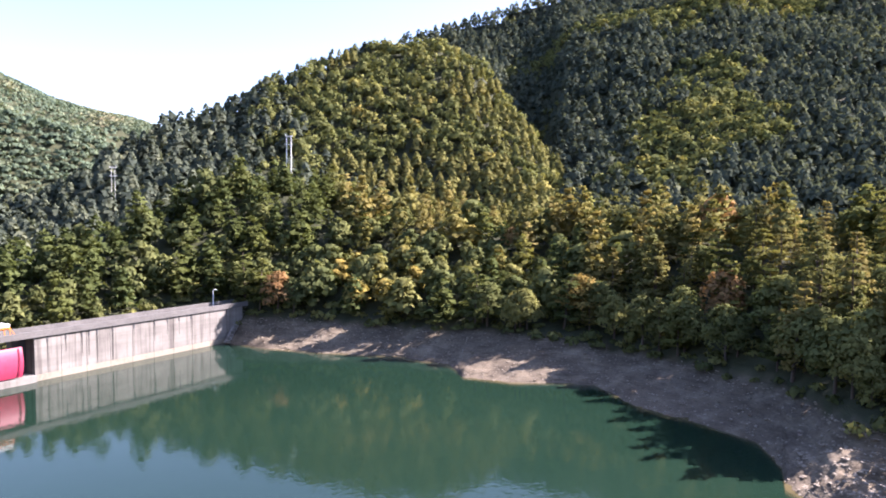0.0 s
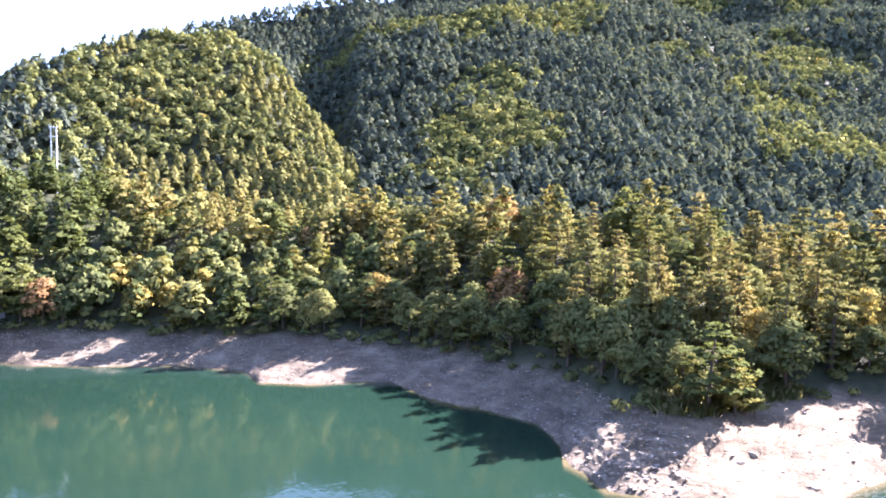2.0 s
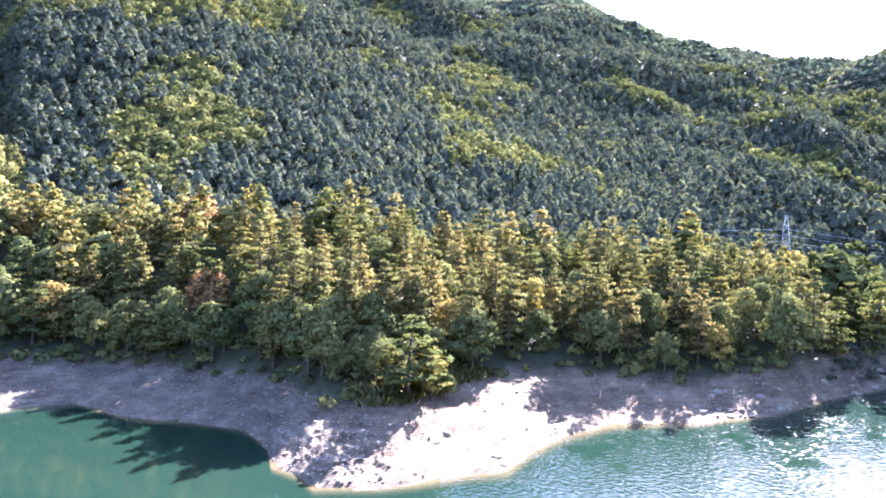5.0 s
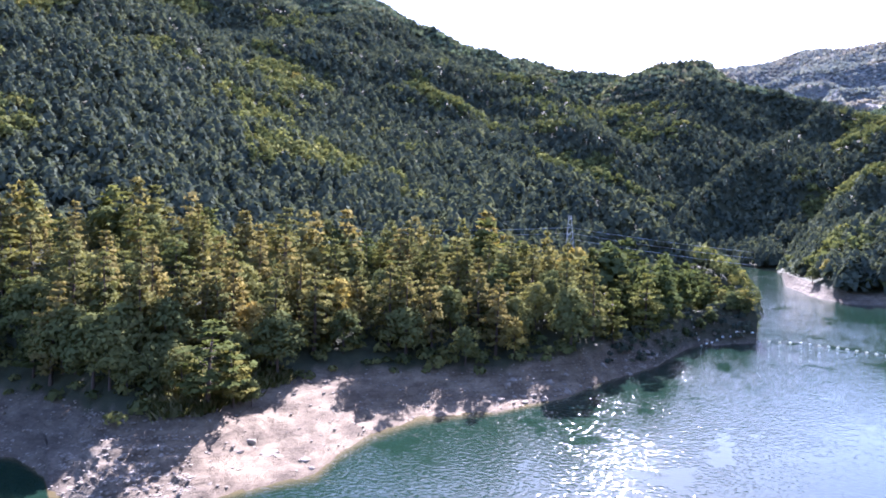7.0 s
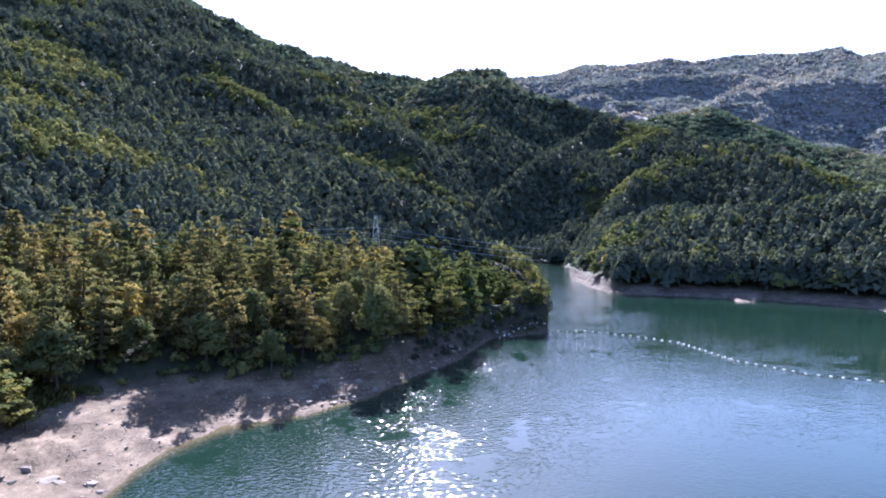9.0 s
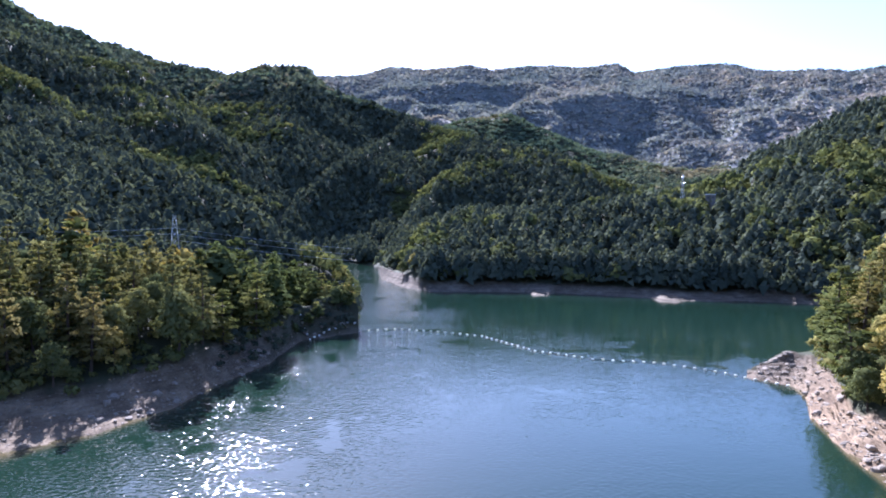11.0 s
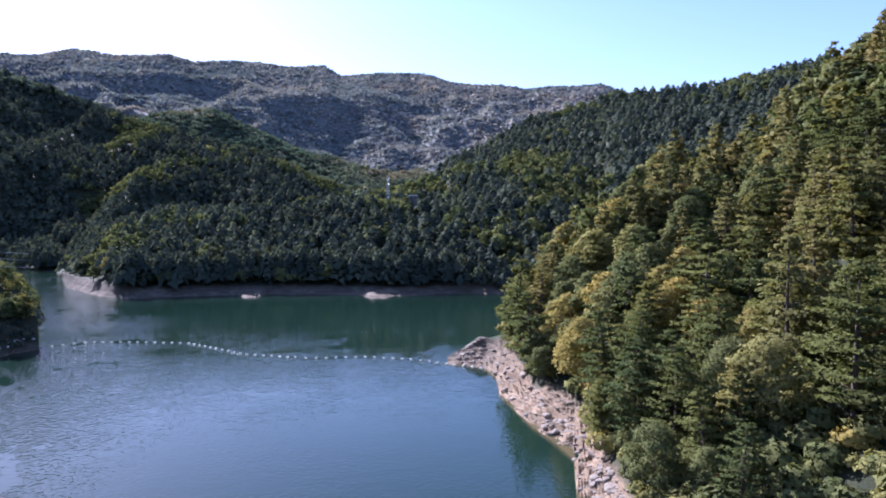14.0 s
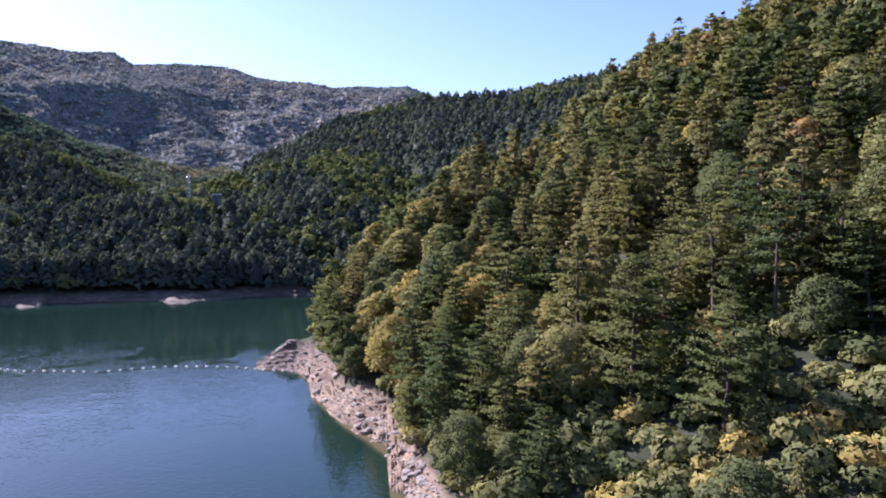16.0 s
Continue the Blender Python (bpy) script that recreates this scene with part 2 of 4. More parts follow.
# Ridges: bearing, distance, and the angle of their canopy over the eye's height
FRONT = [(-75, 230, -2), (-33, 240, -3), (-28, 250, -1), (-22, 270, 1), (-17, 290, 3.8), (-12, 290, 3.9), (-8, 285, 2.6), (3, 275, 1.3), (10, 262, 1.2),
         (15, 240, 1.2), (22, 220, 1.0), (29, 208, 0.8), (35.4, 205, 0.5), (40.8, 205, -1), (50, 205, -1.2), (57.4, 205, -1.6), (66, 215, -2), (73.5, 240, -3.6),
         (78.4, 254, -5.4), (80.049, 250, -7.5), (80.051, 640, -1.4), (81.5, 600, -2), (82, 500, -3), (83.2, 450, -2.7), (85, 450, -0.4), (88.4, 460, 0.9), (98.3, 450, 1)]
FRONT2 = [(103.8, 450, 1.6), (110.399, 450, 1.7), (110.401, 197, -8.4), (113, 203, -6.6), (115.2, 203, -6), (117.5, 205, -3.2), (120, 215, -0.2), (124.5, 235, 3.3),
          (128, 250, 5.3), (132.5, 262, 5.5), (135.2, 285, 8), (137.7, 300, 10.6), (141.7, 310, 12.8), (147.4, 320, 14.8), (157, 320, 18), (180, 300, 20),
          (220, 300, 18), (262, 400, 12), (285, 400, 4)]
# Behind the front ridge: bearing, how much farther, how much lower
BEHIND = [(-75, 40, -4), (-17, 40, -3), (10, 40, -5), (80.049, 40, -8), (80.051, 40, 4), (81.5, 40, 3), (83, 40, 2), (104, 50, 1), (110.399, 50, -3), (110.401, 28, -12), (115.5, 45, -14), (120, 70, -14), (130, 100, -20), (150, 120, -25), (285, 60, -6)]
SPUR = [(-75, 420, 3), (-33, 400, 0.3), (-28.6, 400, 1.9), (-25, 410, 4.5), (-21.4, 430, 7), (-16.9, 440, 8.1), (-14, 450, 10.2), (-10.5, 460, 11.6), (-5.6, 470, 13.3),
        (-0.2, 470, 14.2), (3, 450, 12.2), (5, 430, 9.6), (7.1, 400, 6.8), (8.9, 370, 3.3), (9.8, 350, 1.3), (104, 560, 1.8), (108.3, 600, 3.1), (111.8, 640, 5.2),
        (116.8, 680, 7.2), (120.7, 700, 8.7), (124.1, 700, 9.4), (130.3, 700, 9.3), (140, 700, 11), (180, 600, 15), (220, 600, 15), (285, 600, 5)]
MOUNT = [(-75, 600, 4), (-33, 600, 0), (-20, 620, 5), (-6, 760, 13.2), (0, 780, 14.8), (5.2, 790, 15.7), (9.6, 800, 16.7), (15, 800, 18), (22, 780, 18.5), (30, 740, 17), (39.1, 680, 13.4),
         (45.9, 620, 10.8), (52, 560, 7.9), (56.6, 480, 5.4), (63.4, 400, 4.0), (66.5, 370, 3.2), (69.6, 345, 1.4), (73.1, 318, -0.5), (74.8, 310, -2.3), (77.5, 300, -3.4), (78.7, 297, -4.8), (80.049, 294, -7.5)]
RANGE2 = [(-75, 800, 5), (-33, 800, 0), (-20, 900, 2), (98, 760, -1), (104, 760, 1.6), (108, 800, 2), (112, 850, 4), (120, 900, 7), (130, 900, 8), (150, 950, 10), (180, 900, 14), (285, 900, 5)]
# Crests of the high mountain beyond the arm of the lake and of the spurs that run down from it: bearing, distance, angle of the canopy
CRESTS = [
    [(8, 1120, 14.6), (20, 1180, 17.2), (30, 1220, 18.2), (38, 1240, 19.4), (43, 1250, 19.0), (47, 1250, 17.4), (49, 1240, 16.4), (51, 1230, 15.6), (53.4, 1220, 14.2), (56.2, 1200, 12.9),
     (58.3, 1190, 12.0), (62, 1180, 11.9), (64.8, 1170, 11.3), (67.5, 1150, 11.1), (70.6, 1110, 11.0), (72.7, 1080, 11.6), (75.2, 1050, 11.3), (77.4, 1030, 10.2), (80.6, 990, 8.9), (84.1, 950, 7.6),
     (87.2, 900, 6.4), (91.4, 850, 5.6), (93.4, 830, 5.2), (95.8, 800, 4.3), (98.1, 770, 2.8)],
    [(84.1, 950, 7.6), (82.6, 890, 6.9), (79.5, 790, 4.4), (76.2, 700, 1.8), (73.6, 630, -1.0)],
    [(91.4, 850, 5.6), (87.2, 720, 3.4), (84.8, 630, 0.2), (83.4, 545, -2.3)],
    [(75.2, 1050, 11.3), (73.0, 985, 9.6), (71, 920, 8.2), (67.8, 830, 5.6), (66.0, 740, 3.2)],
    [(49, 1240, 16.4), (53, 1060, 11.6), (57.8, 950, 8.6), (62.9, 860, 6.3), (66.5, 770, 4.2)],
    [(70.6, 1110, 11.0), (69.6, 1010, 8.9), (68.6, 930, 7.0)],
]
BACK = [(-75, 1200, 8), (-40, 1100, 8.2), (-31.9, 1100, 7.1), (-28, 1100, 6.2), (-24.9, 1100, 4.8), (-20, 1150, 3), (0, 1400, 8), (60, 1700, 8), (80, 1600, 6), (86.7, 1500, 7.2),
        (92, 1500, 8), (95.6, 1450, 6.3), (99.2, 1400, 5.1), (102, 1350, 4.2), (104.7, 1300, 3.5), (110, 1300, 3), (130, 1300, 6), (180, 1400, 10), (285, 1300, 7)]
HORIZON = [(-75, 3200, 11), (-40, 3200, 10.5), (-31.8, 3200, 9.5), (-30.2, 3200, 8.7), (-28.5, 3200, 7.8), (-26.7, 3200, 7.4), (-24.1, 3200, 7.1), (-22, 3200, 6.5), (-15, 3200, 6), (40, 3200, 10), (60, 3200, 10), (77.4, 3200, 10.9),
           (80.6, 3200, 11.0), (82.8, 3200, 11.5), (85.4, 3200, 11.2), (88.8, 3200, 11.7), (90.8, 3200, 11.3), (93.9, 3200, 11.4), (98, 3200, 11.3), (100.6, 3200, 11.5), (101.8, 3200, 10.8), (105.3, 3200, 11.0), (108.9, 3200, 10.9),
           (110.7, 3200, 10.5), (114.7, 3200, 10.3), (116.8, 3200, 9.8), (119.8, 3200, 9.8), (122.6, 3200, 10.1), (124.2, 3200, 9.5), (130, 3200, 8), (180, 3200, 10), (285, 3200, 10)]
TREE = 13.0


def line(table, az, col):
    return np.interp(az, [r[0] for r in table], [r[col] for r in table])


def ridge(table, az, tree=TREE):
    r = line(table, az, 1)
    return r, EYE + r * np.tan(np.radians(line(table, az, 2))) - tree


def knots(az):
    """Distances and heights of the land's profile along each bearing, from the lake bed outwards."""
    s = line(SHORE + SHORE2, az, 1)
    b = line(BANK + BANK2, az, 1), line(BANK + BANK2, az, 2)
    f = ridge(FRONT + FRONT2, az)
    v = f[0] + line(BEHIND, az, 1), f[1] + line(BEHIND, az, 2)
    m = ridge(MOUNT, az, 7.0)
    c = ridge(RANGE2, az, 8.0)
    c = c[0], np.where(az < 101, 20.0, c[1])
    far_side = az > 80.05
    m = np.where(far_side, 0, m[0]), np.where(far_side, 0, m[1])
    a = ridge(SPUR, az, 7.0)
    slope_r = far_side & (az < 104)
    w = np.where(far_side, 0, np.clip((az - 7.0) / 3.4, 0, 1))
    w = w * w * (3 - 2 * w)
    a_r = a[0] * (1 - w) + w * (v[0] + (m[0] - v[0]) * 0.16)
    a_z = a[1] * (1 - w) + w * (v[1] + (m[1] - v[1]) * 0.13)
    a_r = np.where(slope_r, v[0] + 40, a_r)
    a_z = np.where(slope_r, v[1] * 0.95, a_z)
    m_r = np.where(far_side, a_r + (c[0] - a_r) * 0.5, m[0])
    m_z = np.where(far_side, np.where(slope_r, a_z + (c[1] - a_z) * 0.5, np.minimum(a_z, c[1]) * 0.75), m[1])
    d, e = ridge(BACK, az, 8.0), ridge(HORIZON, az, -2.0)
    one = np.ones_like(az)
    rs = [0 * one, s - 30, s, s + (b[0] - s) * 0.5, b[0], f[0], v[0]]
    zs = [-14 * one, -11 * one, 0 * one, b[1] * 0.42, b[1], f[1], v[1]]
    inlet = (az > 110.4) & (az < 123)  # the lake goes on behind the rocky point
    for k, (far_r, far_z) in enumerate(((330, -9), (350, 0), (362, 3.6), (450, EYE + 450 * math.tan(radians(1.7)) - TREE))):
        u = (k + 1) / 6
        rs.append(np.where(inlet, far_r, v[0] + (a_r - v[0]) * u)), zs.append(np.where(inlet, far_z, v[1] + (a_z - v[1]) * u))
    rs.append(a_r), zs.append(a_z)
    gap = np.where(far_side, 1.0, w)
    rs.append(a_r + (m_r - a_r) * (0.22 + 0.28 * gap))
    zs.append((np.minimum(a_z, m_z) - 14) * (1 - gap) + ((a_z + m_z) / 2 - 2) * gap)
    rs.append(m_r), zs.append(m_z)
    arm = np.where(far_side, 0, np.clip((az - 70) / 6, 0, 1))  # an arm of the lake behind the wooded point
    mid_z = np.where(slope_r, (m_z + c[1]) / 2, np.minimum(m_z, c[1]) - 5)
    for k, (far_r, far_z) in enumerate(((540, -7), (560, 0), (566, 2), (640, 11))):
        u = (k + 1) / 8
        rs.append(arm * far_r + (1 - arm) * (m_r + (c[0] - m_r) * u)), zs.append(arm * far_z + (1 - arm) * (m_z + (mid_z - m_z) * u * 2))
    rs.append(c[0]), zs.append(c[1])
    rs.append((c[0] + d[0]) / 2), zs.append(np.minimum(c[1], d[1]) * 0.7)
    rs.append(d[0]), zs.append(d[1])
    rs.append(d[0] * 0.6 + e[0] * 0.4), zs.append(np.minimum(d[1], e[1]) * 0.6 + 0.1 * e[1])
    rs.append(e[0]), zs.append(e[1])
    rs.append(4800 * one), zs.append(e[1] * 0.5)
    return rs, zs, s, b[0]


def crests(x, y):
    """Height of the mountain beyond the arm: the highest of the slopes that fall from its crests."""
    bend = fbm(x / 130, y / 130, 3, 17) * 26
    z = np.full(np.shape(x), -60.0)
    for k, table in enumerate(CRESTS):
        q = np.array(table, float)
        px, py = q[:, 1] * np.sin(np.radians(q[:, 0])), q[:, 1] * np.cos(np.radians(q[:, 0]))
        pz = EYE + q[:, 1] * np.tan(np.radians(q[:, 2])) - 8.0
        fall = 0.55 if k == 0 else 0.8
        for j in range(len(q) - 1):
            dx, dy = px[j + 1] - px[j], py[j + 1] - py[j]
            t = np.clip(((x - px[j]) * dx + (y - py[j]) * dy) / (dx * dx + dy * dy), 0, 1)
            d = np.hypot(x - px[j] - t * dx, y - py[j] - t * dy)
            d = d + bend * np.clip(d / 60, 0, 1)
            z = np.maximum(z, pz[j] + (pz[j + 1] - pz[j]) * t - fall * np.sqrt(d * d + 36) + fall * 6)
    return z


def land(az, r):
    """Ground height at a bearing and distance."""
    rs, zs, s, b = knots(az)
    z = np.array(zs[0], float)
    for k in range(1, len(rs)):
        span = np.maximum(rs[k] - rs[k - 1], 0.01)
        t = np.clip((r - rs[k - 1]) / span, 0, 1)
        z = np.where(r >= rs[k - 1], zs[k - 1] + (zs[k] - zs[k - 1]) * t, z)
    x, y = r * np.sin(np.radians(az)), r * np.cos(np.radians(az))
    if np.any(r > 480):
        z = np.where((r > 480) & (az > 5) & (az < 104), np.maximum(z, crests(x, y)), z)
    up = np.clip((r - b) / 60, 0, 1)
    hill = np.clip((r - 300) / 300, 0, 1)
    far = np.clip((r - 1500) / 1000, 0, 1)
    z = z + up * fbm(x / 45, y / 45, 3, 5) * 2.0
    gully = 1 - 2 * np.abs(fbm(x / 175 + 3, y / 175, 3, 11))
    z = z + hill * (1 - far) * (gully - 0.3) * np.clip(r * 0.012, 0, 8)
    gully = 1 - 2 * np.abs(fbm(x / 620 + 3, y / 620, 4, 23))
    z = z + far * (gully - 0.4) * (110 - 100 * np.clip((r - 2500) / 600, 0, 1))
    shore = np.clip(1 - np.abs(r - (s + b) / 2) / np.maximum(b - s, 1), 0, 1)
    crag = 0.75 + 0.9 * np.exp(-((az - 118) / 5.0) ** 2) + 0.5 * np.exp(-((az - 32) / 6.0) ** 2) + 0.9 * np.exp(-((az - 77) / 3.0) ** 2)
    z = z + shore * crag * (fbm(x / 6, y / 6, 4, 31) * 0.9 + np.abs(fbm(x / 2.6, y / 2.6, 2, 41)) * 0.45 - 0.2)
    tilt = z + 0.12 * x + 0.05 * y  # tilted rock ledges
    z = z + np.clip(shore * 2, 0, 1) * np.clip(crag, 0, 1.3) * 0.45 * (np.round(tilt / 0.9) * 0.9 - tilt)
    return z


def plan(az, r, z):
    a = np.radians(az)
    return np.stack([r * np.sin(a), r * np.cos(a), z], -1)


def mesh_of(name, verts, faces, material, smooth=False, normals=None, **attributes):
    """A mesh from arrays; faces all with the same number of corners."""
    me = bpy.data.meshes.new(name)
    verts, faces = np.asarray(verts, np.float32), np.asarray(faces, np.int32)
    n = faces.shape[1]
    me.vertices.add(len(verts)), me.loops.add(faces.size), me.polygons.add(len(faces))
    me.vertices.foreach_set("co", verts.ravel())
    me.loops.foreach_set("vertex_index", faces.ravel())
    me.polygons.foreach_set("loop_start", np.arange(0, faces.size, n, dtype=np.int32))
    me.polygons.foreach_set("use_smooth", np.full(len(faces), smooth))
    me.update(calc_edges=True)
    for key, v in attributes.items():
        me.attributes.new(key, "FLOAT", "POINT").data.foreach_set("value", np.asarray(v, np.float32))
    if normals is not None:
        me.normals_split_custom_set_from_vertices(np.asarray(normals, np.float32))
    if material:
        me.materials.append(material)
    return me


# ---- the ground, one sheet from the lake bed to the horizon
AZ = np.concatenate([np.arange(-75, -34, 2.0), np.arange(-34, 79.8, 0.3), [79.9, 80.049, 80.051, 80.2], np.arange(80.4, 110.2, 0.3), [110.3, 110.399, 110.401], np.arange(110.5, 115, 0.15),
                     np.arange(115, 120, 0.3), np.arange(120, 122.4, 0.06), np.arange(122.5, 160, 0.3), np.arange(160, 285, 2.5), [285.0]])
rs, zs, s, b = knots(AZ)
rows = [s * f for f in (0.05, 0.5, 0.8, 0.92, 0.97)]
rows += [s + (b - s) * f for f in np.linspace(0, 1.0, 26)]
c_end = np.minimum(b + 260, 900)
rows += [b + (c_end - b) * f ** 1.3 for f in np.linspace(0.02, 1, 44)]
rows += [c_end * (1900 / c_end) ** f for f in np.linspace(0.02, 1, 52)] + [0 * s + f for f in np.linspace(1935, 3235, 40)] + [0 * s + 3600, 0 * s + 4800]
R = np.array(rows)
A = np.broadcast_to(AZ, R.shape)
Z = land(A, R)
bare = np.clip((b + 2 - R) / 4 + vnoise(R / 4, A * 2, 7) * 0.5, 0, 1)
bare = bare * (1 - 0.7 * np.clip((A - 72) / 2, 0, 1) * (A < 80.05) * np.clip((R - line(SHORE + SHORE2, A, 1)) / 3, 0, 1))  # the wooded cliff is overgrown
# bank at the arm's end: rock swapped for dark floor colour as shade
bare = np.where((A > 80.05) & (A < 81.7) & (R > 450), bare * 0.1, bare)
bare = np.maximum(bare, ((A > 110.4) & (A < 123) & (R > 330) & (R < 366)).astype(float))
nr, na = R.shape
i = np.arange(nr - 1)[:, None] * na + np.arange(na - 1)[None]
quads = np.stack([i, i + na, i + na + 1, i + 1], -1)
keep = np.broadcast_to((np.diff(AZ) > 0.03)[None], (nr - 1, na - 1))
quads = quads[keep]
# the hazed ground colour fades in with distance
haze_mask = np.clip((R - 1800) / 400, 0, 1) * (A > 20)
ground = new("ground", mesh_of("ground", plan(A, R, Z).reshape(-1, 3), quads, ground_mat, True, bare=bare.ravel(), far=haze_mask.ravel()))
tagged(ground, "pale bare rock shore rising to dark forest floor and hills", "ground", kind="structure")

w_rows = [s * f for f in (0.0, 0.4, 0.7, 0.85)] + [s - d for d in (9, 6.5, 5, 3.8, 2.6, 1.4, 0.2)] + [s + 2, s + 12, s + 150, s + 450]
WR = np.array(w_rows)
WA = np.broadcast_to(AZ, WR.shape)
shallow = np.clip(1 - (s - WR) / (3.5 + 3.5 * np.exp(-((WA - 50) / 7.0) ** 2)), 0, 1) ** 1.6 * np.where((WA > 78) & (WA < 110.4), 0.15, 0.8) * (WR < s + 3)
i = np.arange(len(w_rows) - 1)[:, None] * na + np.arange(na - 1)[None]
water = new("water", mesh_of("water", plan(WA, WR, 0 * WR).reshape(-1, 3), np.stack([i, i + na, i + na + 1, i + 1], -1).reshape(-1, 4), water_mat, shallow=shallow.ravel()))
tagged(water, "green-blue lake water ruffled by a light breeze", "water", kind="structure")

# highest angle that nearer ground (with its canopy) reaches along each bearing
_lift = np.where(R > b + 8, 6.0, 0.0)
HIDE = np.maximum.accumulate(np.degrees(np.arctan2(Z + _lift - EYE, R)), axis=0)


def open_slope(az, r, top):
    """Whether a tree top on this spot rises over the land between it and the lake."""
    col = np.clip(np.searchsorted(AZ, az), 0, na - 1)
    row = np.array([np.searchsorted(R[:, c], x) for c, x in zip(col, r)]) - 3
    return np.degrees(np.arctan2(top - EYE, r)) > HIDE[np.clip(row, 0, nr - 1), col] - 0.15


# ================= trees =================
def tri_leaves(rng, centre, normal, size, spread=0.5):
    """Small ragged leaf sprays: one triangle round each centre, facing about its normal."""
    n = len(centre)
    nrm = normal + rng.normal(0, spread, (n, 3))
    nrm /= np.linalg.norm(nrm, axis=1, keepdims=True) + 1e-9
    u = np.cross(nrm, rng.normal(0, 1, (n, 3)))
    u /= np.linalg.norm(u, axis=1, keepdims=True) + 1e-9
    w = np.cross(nrm, u)
    size = np.asarray(size)[:, None] * rng.uniform(0.65, 1.35, (n, 1))
    v = np.stack([centre + u * size, centre - u * size * 0.6 + w * size * 0.75, centre - u * size * 0.6 - w * size * 0.75], 1)
    soft = normal / (np.linalg.norm(normal, axis=1, keepdims=True) + 1e-9) + 0.45 * nrm
    soft /= np.linalg.norm(soft, axis=1, keepdims=True) + 1e-9
    return v.reshape(-1, 3), np.arange(3 * n).reshape(-1, 3), np.repeat(soft, 3, axis=0)


def tube(points, radii, sides=6):
    """A tapered limb along points."""
    verts, faces = [], []
    for k, (q, rad) in enumerate(zip(points, radii)):
        for j in range(sides):
            a = 2 * math.pi * j / sides
            verts.append((q[0] + rad * math.cos(a), q[1] + rad * math.sin(a), q[2]))
        if k:
            for j in range(sides):
                o, o2 = (k - 1) * sides, k * sides
                faces.append((o + j, o + (j + 1) % sides, o2 + (j + 1) % sides, o2 + j))
    return np.array(verts), np.array(faces)


def join(parts):
    vs, fs, n = [], [], 0
    for v, f in parts:
        vs.append(v), fs.append(np.asarray(f) + n)
        n += len(v)
    return np.concatenate(vs), np.concatenate(fs)


def conifer(seed, height, radius, bare_stem, levels, per_level, per_branch, leafsize, droop, flat, taper, limb_sides=3):
    """Stem with whorls of limbs that carry sprays: returns (wood, sprays)."""
    rng = np.random.default_rng(seed)
    bend = rng.normal(0, 0.03, 2) * height
    stem = [(bend[0] * u * u, bend[1] * u * u, height * u) for u in np.linspace(0, 0.97, 6)]
    wood = [tube(stem, np.linspace(0.022, 0.003, 6) * height, 6)]
    cs, ns, ss = [], [], []
    for k in range(levels):
        u = bare_stem + (1 - bare_stem) * (k + rng.uniform(0, 0.8)) / levels
        along = (u - bare_stem) / (1 - bare_stem)
        reach = radius * (1 - along) ** taper * min(1, 0.45 + along * 4) + 0.12 * radius
        base = np.array([bend[0] * u * u, bend[1] * u * u, height * u])
        a0 = rng.uniform(0, 6.28)
        for j in range(per_level):
            a = a0 + 6.283 * j / per_level + rng.normal(0, 0.3)
            ln = reach * rng.uniform(0.55, 1.2)
            out = np.array([math.cos(a), math.sin(a), rng.normal(0.12, 0.12) - droop])
            tip = base + out * ln
            if limb_sides and ln > radius * 0.62:
                wood.append(tube([base, tip], [0.006 * height, 0.0015 * height], limb_sides))
            m = max(2, int(per_branch * (0.35 + ln / radius)))
            t = rng.uniform(0.25, 1.05, m) ** 0.8
            side = np.cross(out, (0, 0, 1))
            c = base + out * ln * t[:, None] + side * (rng.normal(0, 0.2, m) * ln * (0.3 + t * 0.5))[:, None]
            c[:, 2] += rng.normal(0, flat, m) * ln
            cs.append(c), ss.append(np.full(m, leafsize))
            n = np.tile((0.42 * math.cos(a), 0.42 * math.sin(a), 1.0), (m, 1))
            ns.append(n)
    top = rng.normal(0, 0.05, (4, 3)) * radius + stem[-1]
    cs.append(top), ss.append(np.full(4, leafsize)), ns.append(np.tile((1.0, 0, 0.3), (4, 1)))
    return join(wood), tri_leaves(rng, np.concatenate(cs), np.concatenate(ns), np.concatenate(ss), 0.55)


